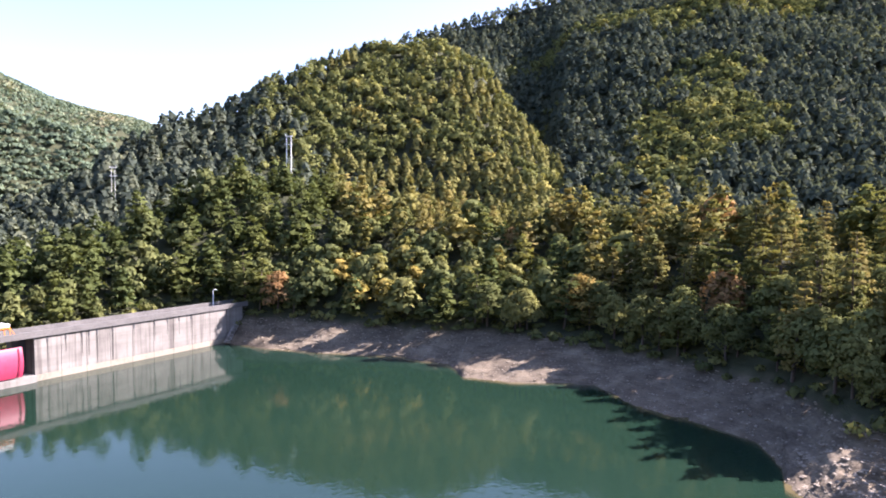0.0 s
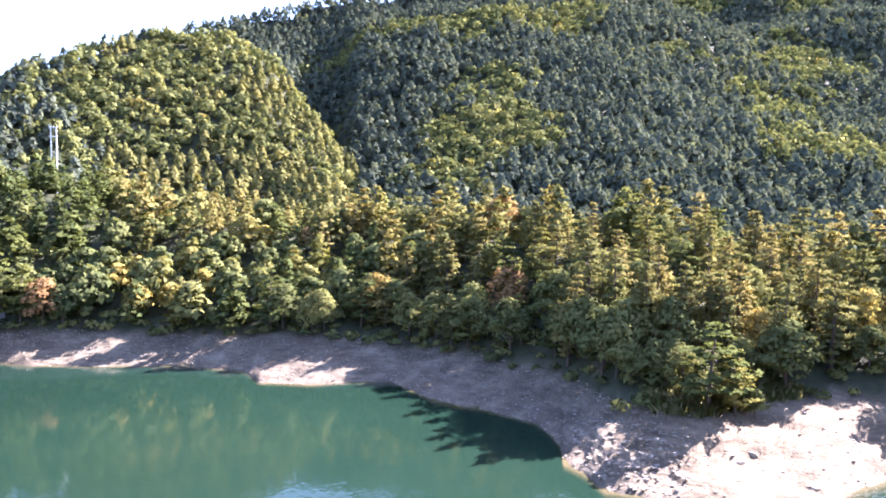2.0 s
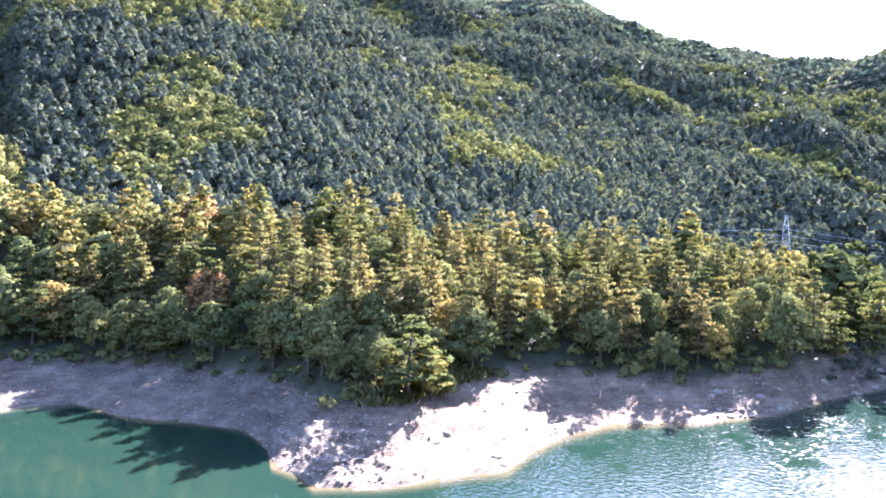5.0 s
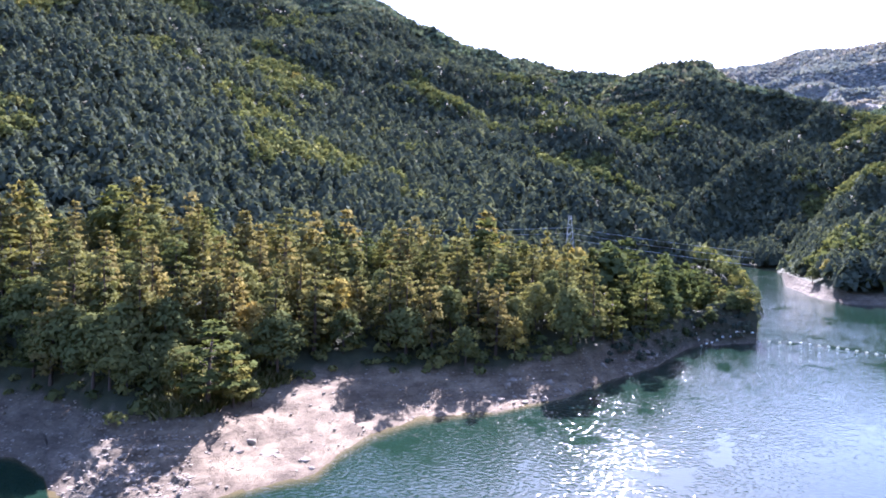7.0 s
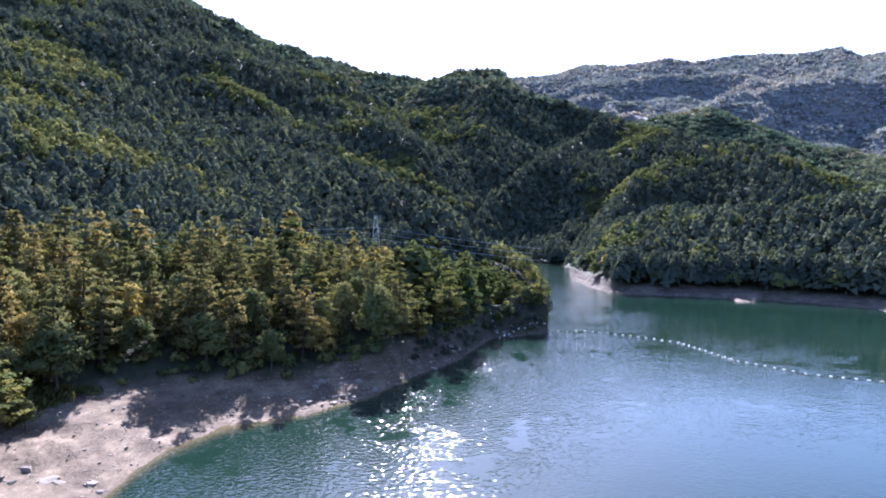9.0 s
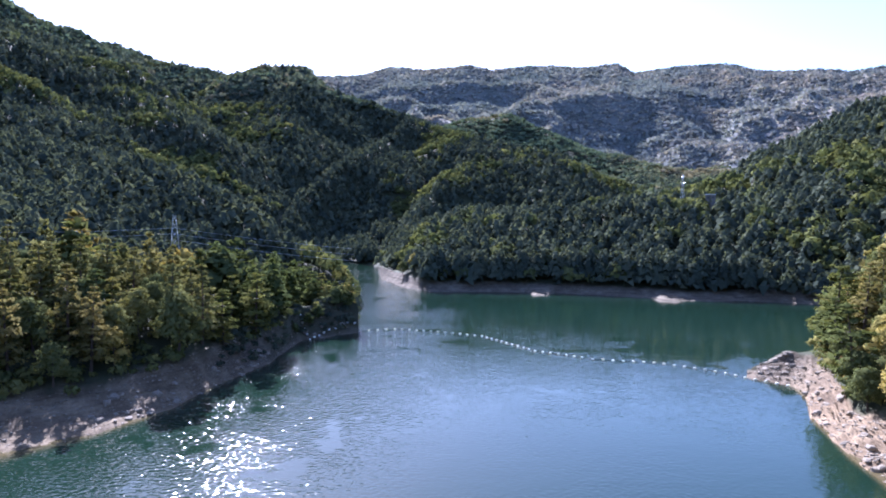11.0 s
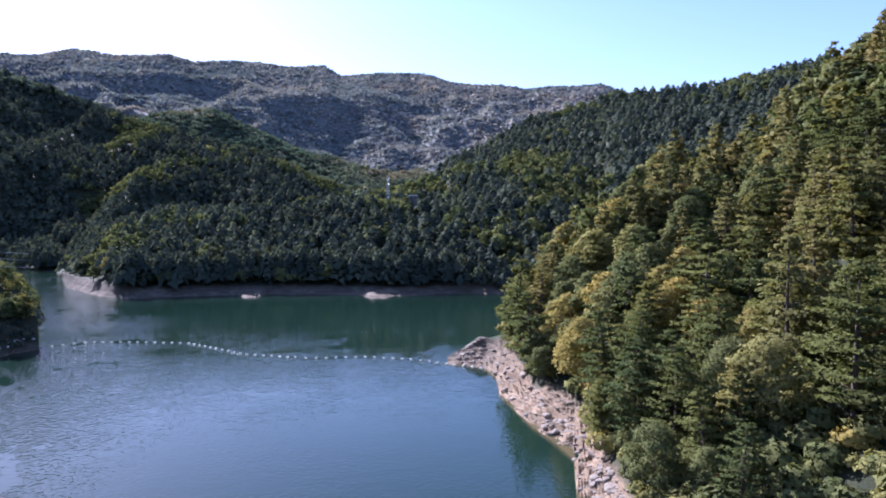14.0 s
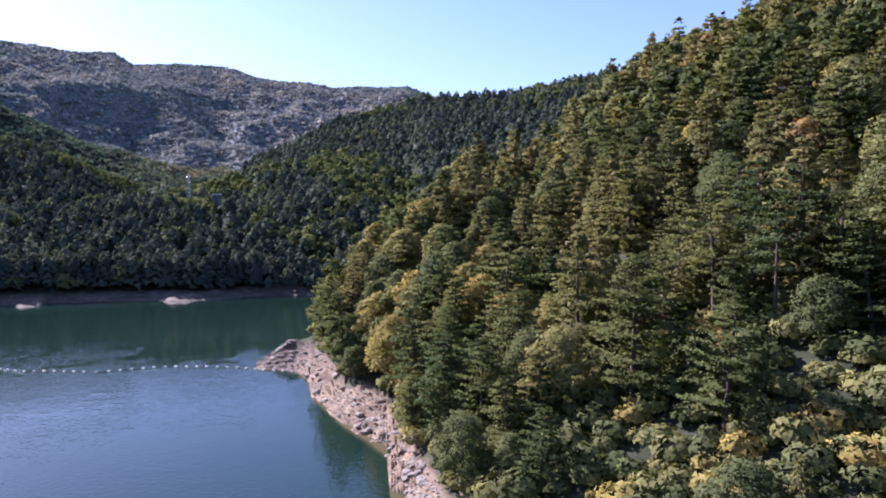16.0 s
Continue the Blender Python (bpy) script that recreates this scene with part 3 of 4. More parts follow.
def broadleaf(seed, height, radius, lobes, leaves, leafsize, limbs=5, low=0.3):
    """Forked stem with a crown of several leafy lobes: returns (wood, sprays)."""
    rng = np.random.default_rng(seed)
    fork = height * 0.35
    wood = [tube([(0, 0, 0), (0.1, 0.05, fork * 0.6), (0, 0.1, fork), (0.1, 0, height * 0.75)], [0.026 * height, 0.02 * height, 0.016 * height, 0.004 * height], 6)]
    cs, ns, ss = [], [], []
    for k in range(lobes):
        a, u = k * 2.4 + rng.normal(0, 0.3), (k + 0.5) / lobes
        rad = radius * rng.uniform(0.3, 0.48)
        out = (radius - rad) * math.sin(math.pi * min(0.95, 0.25 + 0.75 * u)) * rng.uniform(0.7, 1.15)
        c = np.array([math.cos(a) * out, math.sin(a) * out, height * (low + (0.92 - low) * u) - rad * 0.2])
        if k < limbs:
            wood.append(tube([(0, 0, fork), tuple((c + (0, 0, fork)) / 2), tuple(c)], [0.011 * height, 0.008 * height, 0.003 * height], 4))
        m = leaves // lobes
        d = rng.normal(0, 1, (m, 3))
        d /= np.linalg.norm(d, axis=1, keepdims=True)
        d[:, 2] = np.where(d[:, 2] < -0.35, -d[:, 2], d[:, 2])
        ruffle = 1 + 0.22 * np.sin(d[:, 0] * 7 + k) * np.sin(d[:, 1] * 6 + 2 * k)
        rr = rad * ruffle * rng.uniform(0.72, 1.08, m)
        cs.append(c + d * rr[:, None] * (1, 1, 0.75)), ns.append(d + 0.35 * (c - (0, 0, height * 0.5)) / radius + (0, 0, 0.35)), ss.append(np.full(m, leafsize))
    return join(wood), tri_leaves(rng, np.concatenate(cs), np.concatenate(ns), np.concatenate(ss), 0.5)


def cone_clump(seed, height, radius, n):
    """A far conifer: leafy flakes over an uneven pointed crown."""
    rng = np.random.default_rng(seed)
    u = (np.arange(n) + rng.uniform(0, 1, n)) / n
    a = rng.uniform(0, 6.283, n) + np.arange(n) * 2.4
    q = radius * ((1 - u) ** 0.7 + 0.06) * rng.uniform(0.75, 1.1, n)
    c = np.stack([q * np.cos(a), q * np.sin(a), height * (0.22 + 0.74 * u)], 1)
    d = np.stack([np.cos(a), np.sin(a), np.full(n, 0.75)], 1)
    return tri_leaves(rng, c, d, radius * (0.62 - 0.28 * u) * min(1.0, (40 / n) ** 0.5), 0.3)


def clump(seed, height, radius, n):
    """A far broad crown: an uneven dome of leafy flakes."""
    rng = np.random.default_rng(seed)
    d = rng.normal(0, 1, (n, 3))
    d[:, 2] = np.abs(d[:, 2]) * 0.9
    d /= np.linalg.norm(d, axis=1, keepdims=True)
    lump = 1 + 0.28 * np.sin(d[:, 0] * 5 + seed) * np.cos(d[:, 1] * 5)
    c = d * (radius, radius, height * 0.55) * lump[:, None] * rng.uniform(0.75, 1.05, (n, 1)) + (0, 0, height * 0.42)
    return tri_leaves(rng, c, d, np.full(n, radius * 2.0 / math.sqrt(n) + 0.05 * radius), 0.45)


def scatter(az0, az1, r0, r1, step, seed, grow=0.0):
    """Jittered spots over a sector, about step metres apart (grow: more with distance)."""
    rng = np.random.default_rng(seed)
    a, r, rad = [], [], r0
    while rad < r1:
        st = step + grow * max(0, rad - r0)
        n = max(1, int(radians(az1 - az0) * rad / st))
        a.append(az0 + (np.arange(n) + rng.uniform(0, 1, n)) * (az1 - az0) / n)
        r.append(rad + rng.uniform(-0.6, 0.6, n) * st)
        rad += st
    return np.concatenate(a), np.concatenate(r), rng


def stand(name, label, spots, models, material, scale, hue, category="forest"):
    """Trees beyond counting joined into one object. spots: x, y, z; models: (verts, faces) to choose from."""
    rng = np.random.default_rng(len(spots))
    vs, fs, ns, hs, n = [], [], [], [], 0
    pick = rng.integers(0, len(models), len(spots))
    for k, (mv, mf, mn) in enumerate(models):
        sel = np.where(pick == k)[0]
        if not len(sel):
            continue
        a = rng.uniform(0, 6.283, len(sel))
        ca, sa = np.cos(a), np.sin(a)
        wide = (scale[sel] * rng.uniform(0.85, 1.2, len(sel)))[:, None]
        x = (mv[None, :, 0] * ca[:, None] - mv[None, :, 1] * sa[:, None]) * wide
        y = (mv[None, :, 0] * sa[:, None] + mv[None, :, 1] * ca[:, None]) * wide
        z = mv[None, :, 2] * scale[sel][:, None]
        nx = mn[None, :, 0] * ca[:, None] - mn[None, :, 1] * sa[:, None]
        ny = mn[None, :, 0] * sa[:, None] + mn[None, :, 1] * ca[:, None]
        ns.append(np.stack([nx, ny, np.broadcast_to(mn[None, :, 2], nx.shape)], -1).reshape(-1, 3))
        v = np.stack([x, y, z], -1) + spots[sel][:, None, :]
        vs.append(v.reshape(-1, 3))
        fs.append((mf[None] + (np.arange(len(sel)) * len(mv))[:, None, None]).reshape(-1, 3) + n)
        hs.append(np.repeat(hue[sel], len(mv)))
        n += len(sel) * len(mv)
    ob = new(name, mesh_of(name, np.concatenate(vs), np.concatenate(fs), material, normals=np.concatenate(ns), hue=np.concatenate(hs)))
    return tagged(ob, label, category, kind="stuff")


def tree_model(name, wood, sprays, leaves_mat, label, category):
    """A tree thing at the origin: an Empty at its foot with trunk and crown."""
    root = new(name)
    trunk = new("trunk", mesh_of("trunk", *wood, bark, True))
    crown = new("crown", mesh_of("crown", sprays[0], sprays[1], leaves_mat, normals=sprays[2]))
    trunk.parent = crown.parent = root
    return tagged(root, label, category)


def on_land(az, r, sink=0.3):
    return plan(az, r, land(az, r) - sink)


def bank_top(az):
    return line(BANK + BANK2, az, 1)


# ---- far woods
a, r, rng = scatter(-34, 132, 980, 2000, 7.6, 3, 0.006)
sp = on_land(a, r)
ok = open_slope(a, r, sp[:, 2] + 9)
a, r, sp = a[ok], r[ok], sp[ok]
# hue shifts paler with distance, more haze in the colour
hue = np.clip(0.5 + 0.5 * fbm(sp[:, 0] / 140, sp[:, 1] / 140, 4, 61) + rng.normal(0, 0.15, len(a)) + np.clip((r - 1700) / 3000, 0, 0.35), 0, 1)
stand("far_woods", "autumn woods on the distant mountains, haze put into their grey-green and brown", sp, [clump(k, 7.5, 5.4, 22) for k in range(4)], stand_far, rng.uniform(0.8, 1.3, len(a)), hue, "woods")

a, r, rng = scatter(-34, 131, 2150, 3260, 12.5, 13)
sp = on_land(a, r)
ok = open_slope(a, r, sp[:, 2] + 8)
a, r, sp = a[ok], r[ok], sp[ok]
hue = np.clip(0.55 + 0.45 * fbm(sp[:, 0] / 160, sp[:, 1] / 160, 4, 62) + rng.normal(0, 0.12, len(a)), 0, 1)
models = [clump(7 + k, 5.0, 7.0, 7) for k in range(3)]
# both far stands wear leaf colours with the haze mixed in
for side, material, name in ((a > 20, stand_hazed, "mountain_woods"), (a <= 20, stand_far, "valley_woods")):
    stand(name, "thin autumn woods on the far mountain range, haze put into their pale colour", sp[side], models, material, rng.uniform(0.7, 1.3, side.sum()), hue[side], "woods")

def sunny_gap(a, r):
    """Where the wood stands back from the bank, so that the sun reaches the bare rock."""
    d = r - bank_top(a)
    return (a > 81.6) & (a < 85.0) & (d < 12)


# ---- middle hills across the lake: dark conifers with some broad crowns
a, r, rng = scatter(12, 142, 355, 1260, 6.0, 4, 0.0032)
sp = on_land(a, r)
keep = (r > bank_top(a) - 2) & ~sunny_gap(a, r) & ((a > 80.2) | (r > line(MOUNT, a, 1) + 20)) & (sp[:, 2] > 2.0)
a, r, sp = a[keep], r[keep], sp[keep]
ok = open_slope(a, r, sp[:, 2] + 12)
a, r, sp = a[ok], r[ok], sp[ok]
patch = fbm(sp[:, 0] / 60, sp[:, 1] / 60, 3, 71) + rng.normal(0, 0.22, len(a)) + 0.1 * (r < bank_top(a) + 18) - 0.2
wide = patch > 0.28
stand("conifer_wood", "dense dark conifer wood on the hills across the lake", sp[~wide], [cone_clump(10 + k, 10.5, 3.9, 30) for k in range(4)], stand_cedar, rng.uniform(0.75, 1.2, (~wide).sum()), rng.uniform(0, 1, (~wide).sum()), "woods")
hue = np.clip(0.02 + 0.35 * patch[wide] + rng.normal(0, 0.17, wide.sum()), 0, 0.95)
stand("broadleaf_wood", "yellow-green broadleaf trees among conifers across the lake", sp[wide], [clump(20 + k, 9, 4.6, 44) for k in range(4)], stand_broad, rng.uniform(0.7, 1.25, wide.sum()), hue, "woods")

a, r, rng = scatter(84.9, 112, 340, 400, 3.6, 44)
d = r - bank_top(a)
keep = (d > -1) & (d < 10) & ~sunny_gap(a, r)
a, r = a[keep], r[keep]
a2, r2, _ = scatter(70, 82.0, 556, 590, 4.0, 45)  # the end of the arm behind the wooded point
z2 = land(a2, r2)
keep = (z2 > 0.2) & (z2 < 12) & (a2 < 81.6)
a, r = np.concatenate([a, a2[keep]]), np.concatenate([r, r2[keep]])
stand("shore_conifers", "tall dark conifers that shade the bank across the lake", on_land(a, r), [cone_clump(14 + k, 10.5, 3.2, 90) for k in range(4)], stand_cedar, rng.uniform(1.1, 1.6, len(a)), rng.uniform(0, 1, len(a)), "woods")

# ---- the mountain over the near shore
a, r, rng = scatter(-34, 80, 225, 830, 5.0, 5, 0.004)
sp = on_land(a, r)
keep = (r > line(FRONT, a, 1) + 12) & (r < line(MOUNT, a, 1) + 40)
a, r, sp = a[keep], r[keep], sp[keep]
ok = open_slope(a, r, sp[:, 2] + 12)
a, r, sp = a[ok], r[ok], sp[ok]
n2 = fbm(sp[:, 0] / 70, sp[:, 1] / 70, 3, 81)
spur = (a < 9.5) & (r < line(SPUR, a, 1) + 30)
hollow = np.exp(-((a - 20) / 9) ** 2) * np.clip((r - 270) / 60, 0, 1) * np.clip((640 - r) / 120, 0, 1)
golden = np.where(spur, 0.5 + 0.4 * n2 + np.clip((a + 5) / 15, -0.8, 0.1), -0.6 + 0.9 * hollow + 0.95 * n2) + rng.normal(0, 0.14, len(a))
golden = np.where((a > 56) & (r < 450), golden - 0.1, golden)
wide = golden > 0.12
gold_larch = wide & spur & (n2 < 0.05) & (a > -9)
wide &= ~gold_larch
dark = ~wide & ~gold_larch
stand("cedar_plantation", "dark green cedar plantation on the steep mountain side", sp[dark], [cone_clump(30 + k, 10.0, 3.4, 36) for k in range(5)], stand_cedar, rng.uniform(0.6, 1.25, dark.sum()), rng.uniform(0, 1, dark.sum()), "woods")
hue = np.clip(0.3 + 0.25 * golden[wide] + rng.normal(0, 0.17, wide.sum()), 0, 0.95)
stand("mountain_broadleaves", "yellowing broadleaf trees on the mountain side", sp[wide], [clump(40 + k, 8.5, 3.7, 64) for k in range(5)], stand_broad, rng.uniform(0.65, 1.25, wide.sum()), hue, "woods")
lm = [cone_clump(60 + k, 11, 3.2, 70) for k in range(4)]
stand("mountain_larches", "golden larches on the sunny spur", sp[gold_larch], lm, stand_larch, rng.uniform(0.7, 1.1, gold_larch.sum()), rng.uniform(0, 0.6, gold_larch.sum()), "woods")

# ---- trees that stand near the lake: single ones in front, stands behind them
MODELS = {
    "pine": [tree_model("pine_tree", *conifer(100 + k, 13.5, 4.4, 0.15, 10, 6, 33, 0.34, 0.0, 0.03, 0.65), leaf_pine, "green pine with layered boughs on the lake bank", "tree") for k in range(3)],
    "larch": [tree_model("larch_tree", *conifer(120 + k, 16, 4.0, 0.12, 14, 6, 25, 0.32, 0.03, 0.06, 0.75), leaf_larch, "tall yellow-green larch in autumn on the lake bank", "tree") for k in range(3)],
    "broad": [tree_model("broadleaf_tree", *broadleaf(140 + k, 11, 5.0, 13, 2000, 0.32), leaf_broad, "bushy broadleaf tree turning yellow on the lake bank", "tree") for k in range(4)],
    "fine_pine": [tree_model("pine_tree", *conifer(105 + k, 13.5, 4.4, 0.12, 12, 7, 56, 0.22, 0.0, 0.03, 0.65), leaf_pine, "green pine with layered boughs on the steep near slope", "tree") for k in range(3)],
    "tall_pine": [tree_model("pine_tree", *conifer(115 + k, 18, 4.2, 0.42, 9, 5, 50, 0.22, -0.05, 0.04, 0.45), leaf_pine, "tall thin pine with a bare lower trunk on the near slope", "tree") for k in range(2)],
    "fine_broad": [tree_model("broadleaf_tree", *broadleaf(145 + k, 11, 5.0, 16, 4600, 0.21), leaf_broad, "bushy broadleaf tree in autumn leaf on the near slope", "tree") for k in range(3)],
}
STANDS = {
    "pine": ([conifer(160 + k, 13.5, 4.2, 0.15, 10, 5, 7, 0.75, 0.0, 0.04, 0.65, 0)[1] for k in range(3)], stand_pine, "pine_stand", "green pines standing close on the lake slope"),
    "larch": ([conifer(170 + k, 16, 4.3, 0.12, 11, 5, 6, 0.8, 0.03, 0.06, 0.7, 0)[1] for k in range(3)], stand_larch, "larch_stand", "tall larches turning yellow behind the shore"),
    "broad": ([broadleaf(180 + k, 11, 5.0, 10, 380, 0.8)[1] for k in range(3)], stand_broad, "broadleaf_stand", "mixed broadleaf trees in autumn colours near the shore"),
}
left = {"pine": 290, "larch": 290, "broad": 290, "fine_pine": 48, "fine_broad": 48, "tall_pine": 20}
rest = {"pine": [], "larch": [], "broad": []}


def plant(kind, az, r, scale, turn, rng, single, wide=1.0):
    z = float(land(np.array([az]), np.array([r]))[0]) - 0.25
    x, y = r * math.sin(radians(az)), r * math.cos(radians(az))
    if az > 115 and r < 140 and left.get("fine_" + kind, 0) > 0:
        kind = "fine_" + kind
    if single and left[kind] > 0:
        left[kind] -= 1
        ob = copy_thing(MODELS[kind][rng.integers(len(MODELS[kind]))], pose(x, y, z, rng.normal(0, 2.5), rng.normal(0, 2.5), turn))
        ob.scale = (scale * wide * rng.uniform(0.88, 1.12),) * 2 + (scale,)
        tagged(ob, group="trees of the lake bank")
    else:
        # darker trees on headland and dam side, their shade also put into the hue
        rest[kind].append((x, y, z, scale, rng.uniform() * (0.35 if 68 < az < 81 or az < -9 else 1.0)))


def kind_here(az, r, rng, n):
    u = rng.uniform()
    depth = r - float(bank_top(az))
    if az > 110:
        return "pine" if u < 0.45 + 0.3 * n else ("larch" if u < 0.55 else "broad")
    if az < -17:
        return "pine" if u < 0.72 else "broad"
    if az < -9:
        return "pine" if depth > 22 and u < 0.8 else "broad"
    if az < 11:
        return "larch" if depth > 45 and u < 0.5 else ("broad" if u < 0.8 else "pine")
    if az > 68:
        return "pine" if u < 0.9 else "broad"
    if az > 28 and depth < 14:
        return "broad" if u < 0.3 else ("pine" if u < 0.5 else "larch")
    if depth < 14:
        return "broad" if u < 0.55 else ("pine" if u < 0.75 else "larch")
    return "larch" if u < 0.6 else ("pine" if u < 0.84 else "broad")


rng = np.random.default_rng(8)
# the small wood on the rock point, and trees that stand alone on the shores
for az, r, kind, size in ((71.5, 207, "pine", 1.0), (79.5, 246, "pine", 0.75), (78.0, 252, "pine", 0.9), (77.0, 256, "pine", 1.1), (76.2, 258, "pine", 1.2), (75.2, 262, "pine", 1.3), (73.6, 255, "pine", 1.3), (74.4, 270, "pine", 1.3), (78.9, 250, "broad", 0.95), (77.6, 248, "broad", 0.8), (78.5, 249, "broad", 0.75), (83.6, 402, "broad", 0.8), (84.6, 398, "broad", 0.9),
                          (91.6, 384, "broad", 0.95), (96.2, 386, "broad", 1.0), (97.2, 384, "broad", 0.85), (100.6, 378, "broad", 0.8), (106.9, 373, "broad", 0.9), (143.5, 118, "tall_pine", 1.0), (146.5, 108, "tall_pine", 1.05), (149.5, 112, "tall_pine", 1.15), (150.6, 103, "tall_pine", 1.0), (152.5, 106, "tall_pine", 1.1), (154.5, 101, "tall_pine", 1.0), (139.0, 140, "tall_pine", 0.9), (147.8, 128, "tall_pine", 1.0), (39.2, 131.5, "pine", 0.9), (35.4, 133, "broad", 0.8), (38.4, 132, "broad", 0.55), (40.6, 133.5, "broad", 0.5), (36.0, 130, "broad", 0.45), (-14.6, 234, "pine", 1.25), (-13.2, 231, "broad", 1.25), (-15.7, 238, "pine", 1.35), (-12.0, 229, "broad", 1.1), (32.6, 142, "larch", 1.3), (29.3, 141, "broad", 1.3), (30.4, 137, "broad", 1.05), (31.4, 141, "broad", 1.3), (31.6, 134.5, "broad", 0.75), (33.2, 135.5, "broad", 0.8),
                          (34.6, 137, "broad", 0.75), (34.2, 143, "broad", 1.25), (35.6, 146, "larch", 1.2), (38.4, 151, "larch", 1.1), (33.4, 149, "larch", 1.35), (30.2, 148, "larch", 1.3), (37.0, 151, "larch", 1.25), (39.4, 146, "broad", 0.7), (42.2, 150, "broad", 0.95), (28.2, 150, "broad", 1.25)):
    plant(kind, az, r, size, az * 37 % 360, rng, True)
plant("pine", 37.3, 129.5, 1.12, 40, rng, True, 1.5)  # the spreading pine at the tip
order = []
a, r, rng = scatter(110, 163, 60, 345, 5.6, 6, 0.004)
order += list(zip(a, r))
a, r, rng = scatter(-34, 80, 125, 320, 6.5, 7, 0.004)
order += [(p, q) for p, q in zip(a, r) if q < float(line(FRONT, p, 1)) + 20]
order.sort(key=lambda q: q[1])
for az, r in order:
    depth = r - float(bank_top(az))
    if depth < (1 if 40 < az < 66 else -8 if 74 < az < 80 else -2 if 66 < az < 80 else 0.5) or (110 < az < 115.2) or (az < -17 and depth < 6) or (28 < az < 41.5 and depth < 14) or (az > 134 and depth < 34 and rng.uniform() < 0.75):
        continue
    z = float(land(np.array([az]), np.array([r]))[0])
    if z < 2.2:
        continue
    ok = open_slope(np.array([az]), np.array([r]), np.array([z + 15]))[0]
    if not ok:
        continue
    x, y = r * math.sin(radians(az)), r * math.cos(radians(az))
    kind = kind_here(az, r, rng, float(fbm(np.array([x / 40]), np.array([y / 40]), 2, 91)[0]))
    size = rng.uniform(0.55, 1.3) + (0.2 if rng.uniform() < 0.15 else 0.0) * (0.85 if depth < 7 else 1.0)
    if 5 < az < 66 and depth < 25:
        size = rng.uniform(0.85, 1.3)
    if 74 < az < 80 and depth < 1:
        kind, size = "broad", rng.uniform(0.3, 0.6)  # scrub on the cliff
    plant(kind, az, r, size, rng.uniform(0, 360), rng, r < (210 if az > 110 else 205))
for kind, (models, material, name, label) in STANDS.items():
    q = np.array(rest[kind])
    stand(name, label, q[:, :3], models, material, q[:, 3], q[:, 4], "trees")
for group in MODELS.values():
    for ob in group:
        for o in (*ob.children_recursive, ob):
            bpy.data.objects.remove(o)


# ---- undergrowth along the bank and between the trees
def undergrowth(name, label, az0, az1, r0, r1, step, depth0, depth1, size, material, seed, hue0, hue1, leaves=50):
    a, r, rng = scatter(az0, az1, r0, r1, step, seed)
    d = r - bank_top(a)
    keep = (d > depth0) & (d < depth1)
    a, r = a[keep], r[keep]
    sp = on_land(a, r, 0.5)
    keep = (sp[:, 2] > 1.0) & open_slope(a, r, sp[:, 2] + 4) & ~((a > 34.5) & (a < 43.5) & (r < bank_top(a) + 9))
    sp = sp[keep]
    stand(name, label, sp, [clump(200 + seed + k, 2.4, 1.7, leaves) for k in range(4)], material, rng.uniform(*size, len(sp)), rng.uniform(hue0, hue1, len(sp)), "undergrowth")


undergrowth("shrubs", "tangled shrubs under the trees along the lake shore", -17, 80, 120, 290, 4.2, -2.5, 40, (0.5, 1.3), stand_broad, 1, 0, 0.75)
undergrowth("cliff_shrubs", "dark evergreen scrub hanging over the shaded rock cliff", 69, 79.95, 175, 262, 2.5, -10.5, 3, (0.45, 1.05), stand_cedar, 5, 0, 1)
undergrowth("bank_shrubs", "green and rusty shrubs on the steep near bank", 115, 163, 125, 260, 3.6, 1.0, 120, (0.7, 1.7), stand_broad, 2, 0, 1)
undergrowth("near_shrubs", "leafy green and rust-brown shrubs on the near slope", 121, 163, 62, 125, 2.9, 1.0, 70, (0.6, 1.7), stand_broad, 3, 0.1, 1.0, 320)

undergrowth("dam_shrubs", "low shrubs along the road behind the dam crest", -34, -16, 205, 262, 3.0, 1.5, 26, (0.6, 1.3), stand_broad, 4, 0, 0.8)

# ---- dry grass on the rock point
a, r, rng = scatter(33, 43.5, 120, 150, 0.55, 21)
d = r - bank_top(a)
keep = (d > -2.5) & (d < 12) & (rng.uniform(0, 1, len(a)) < 0.85)
sp = on_land(a[keep], r[keep], 0.05)


def tuft(seed):
    rng = np.random.default_rng(seed)
    n = 16
    base = rng.normal(0, 0.25, (n, 3)) * (1, 1, 0)
    tip = base * 1.9 + rng.normal(0, 0.12, (n, 3)) + (0, 0, 0.8)
    side = np.cross(tip - base, rng.normal(0, 1, (n, 3)))
    side *= 0.13 / np.linalg.norm(side, axis=1, keepdims=True)
    return np.stack([base - side, base + side, tip], 1).reshape(-1, 3), np.arange(3 * n).reshape(-1, 3), np.tile((0.0, 0.0, 1.0), (3 * n, 1))


stand("grass", "dry pale grass under the pine on the rock point", sp, [tuft(k) for k in range(3)], grass_mat, rng.uniform(0.7, 1.8, len(sp)), rng.uniform(0, 1, len(sp)), "grass")


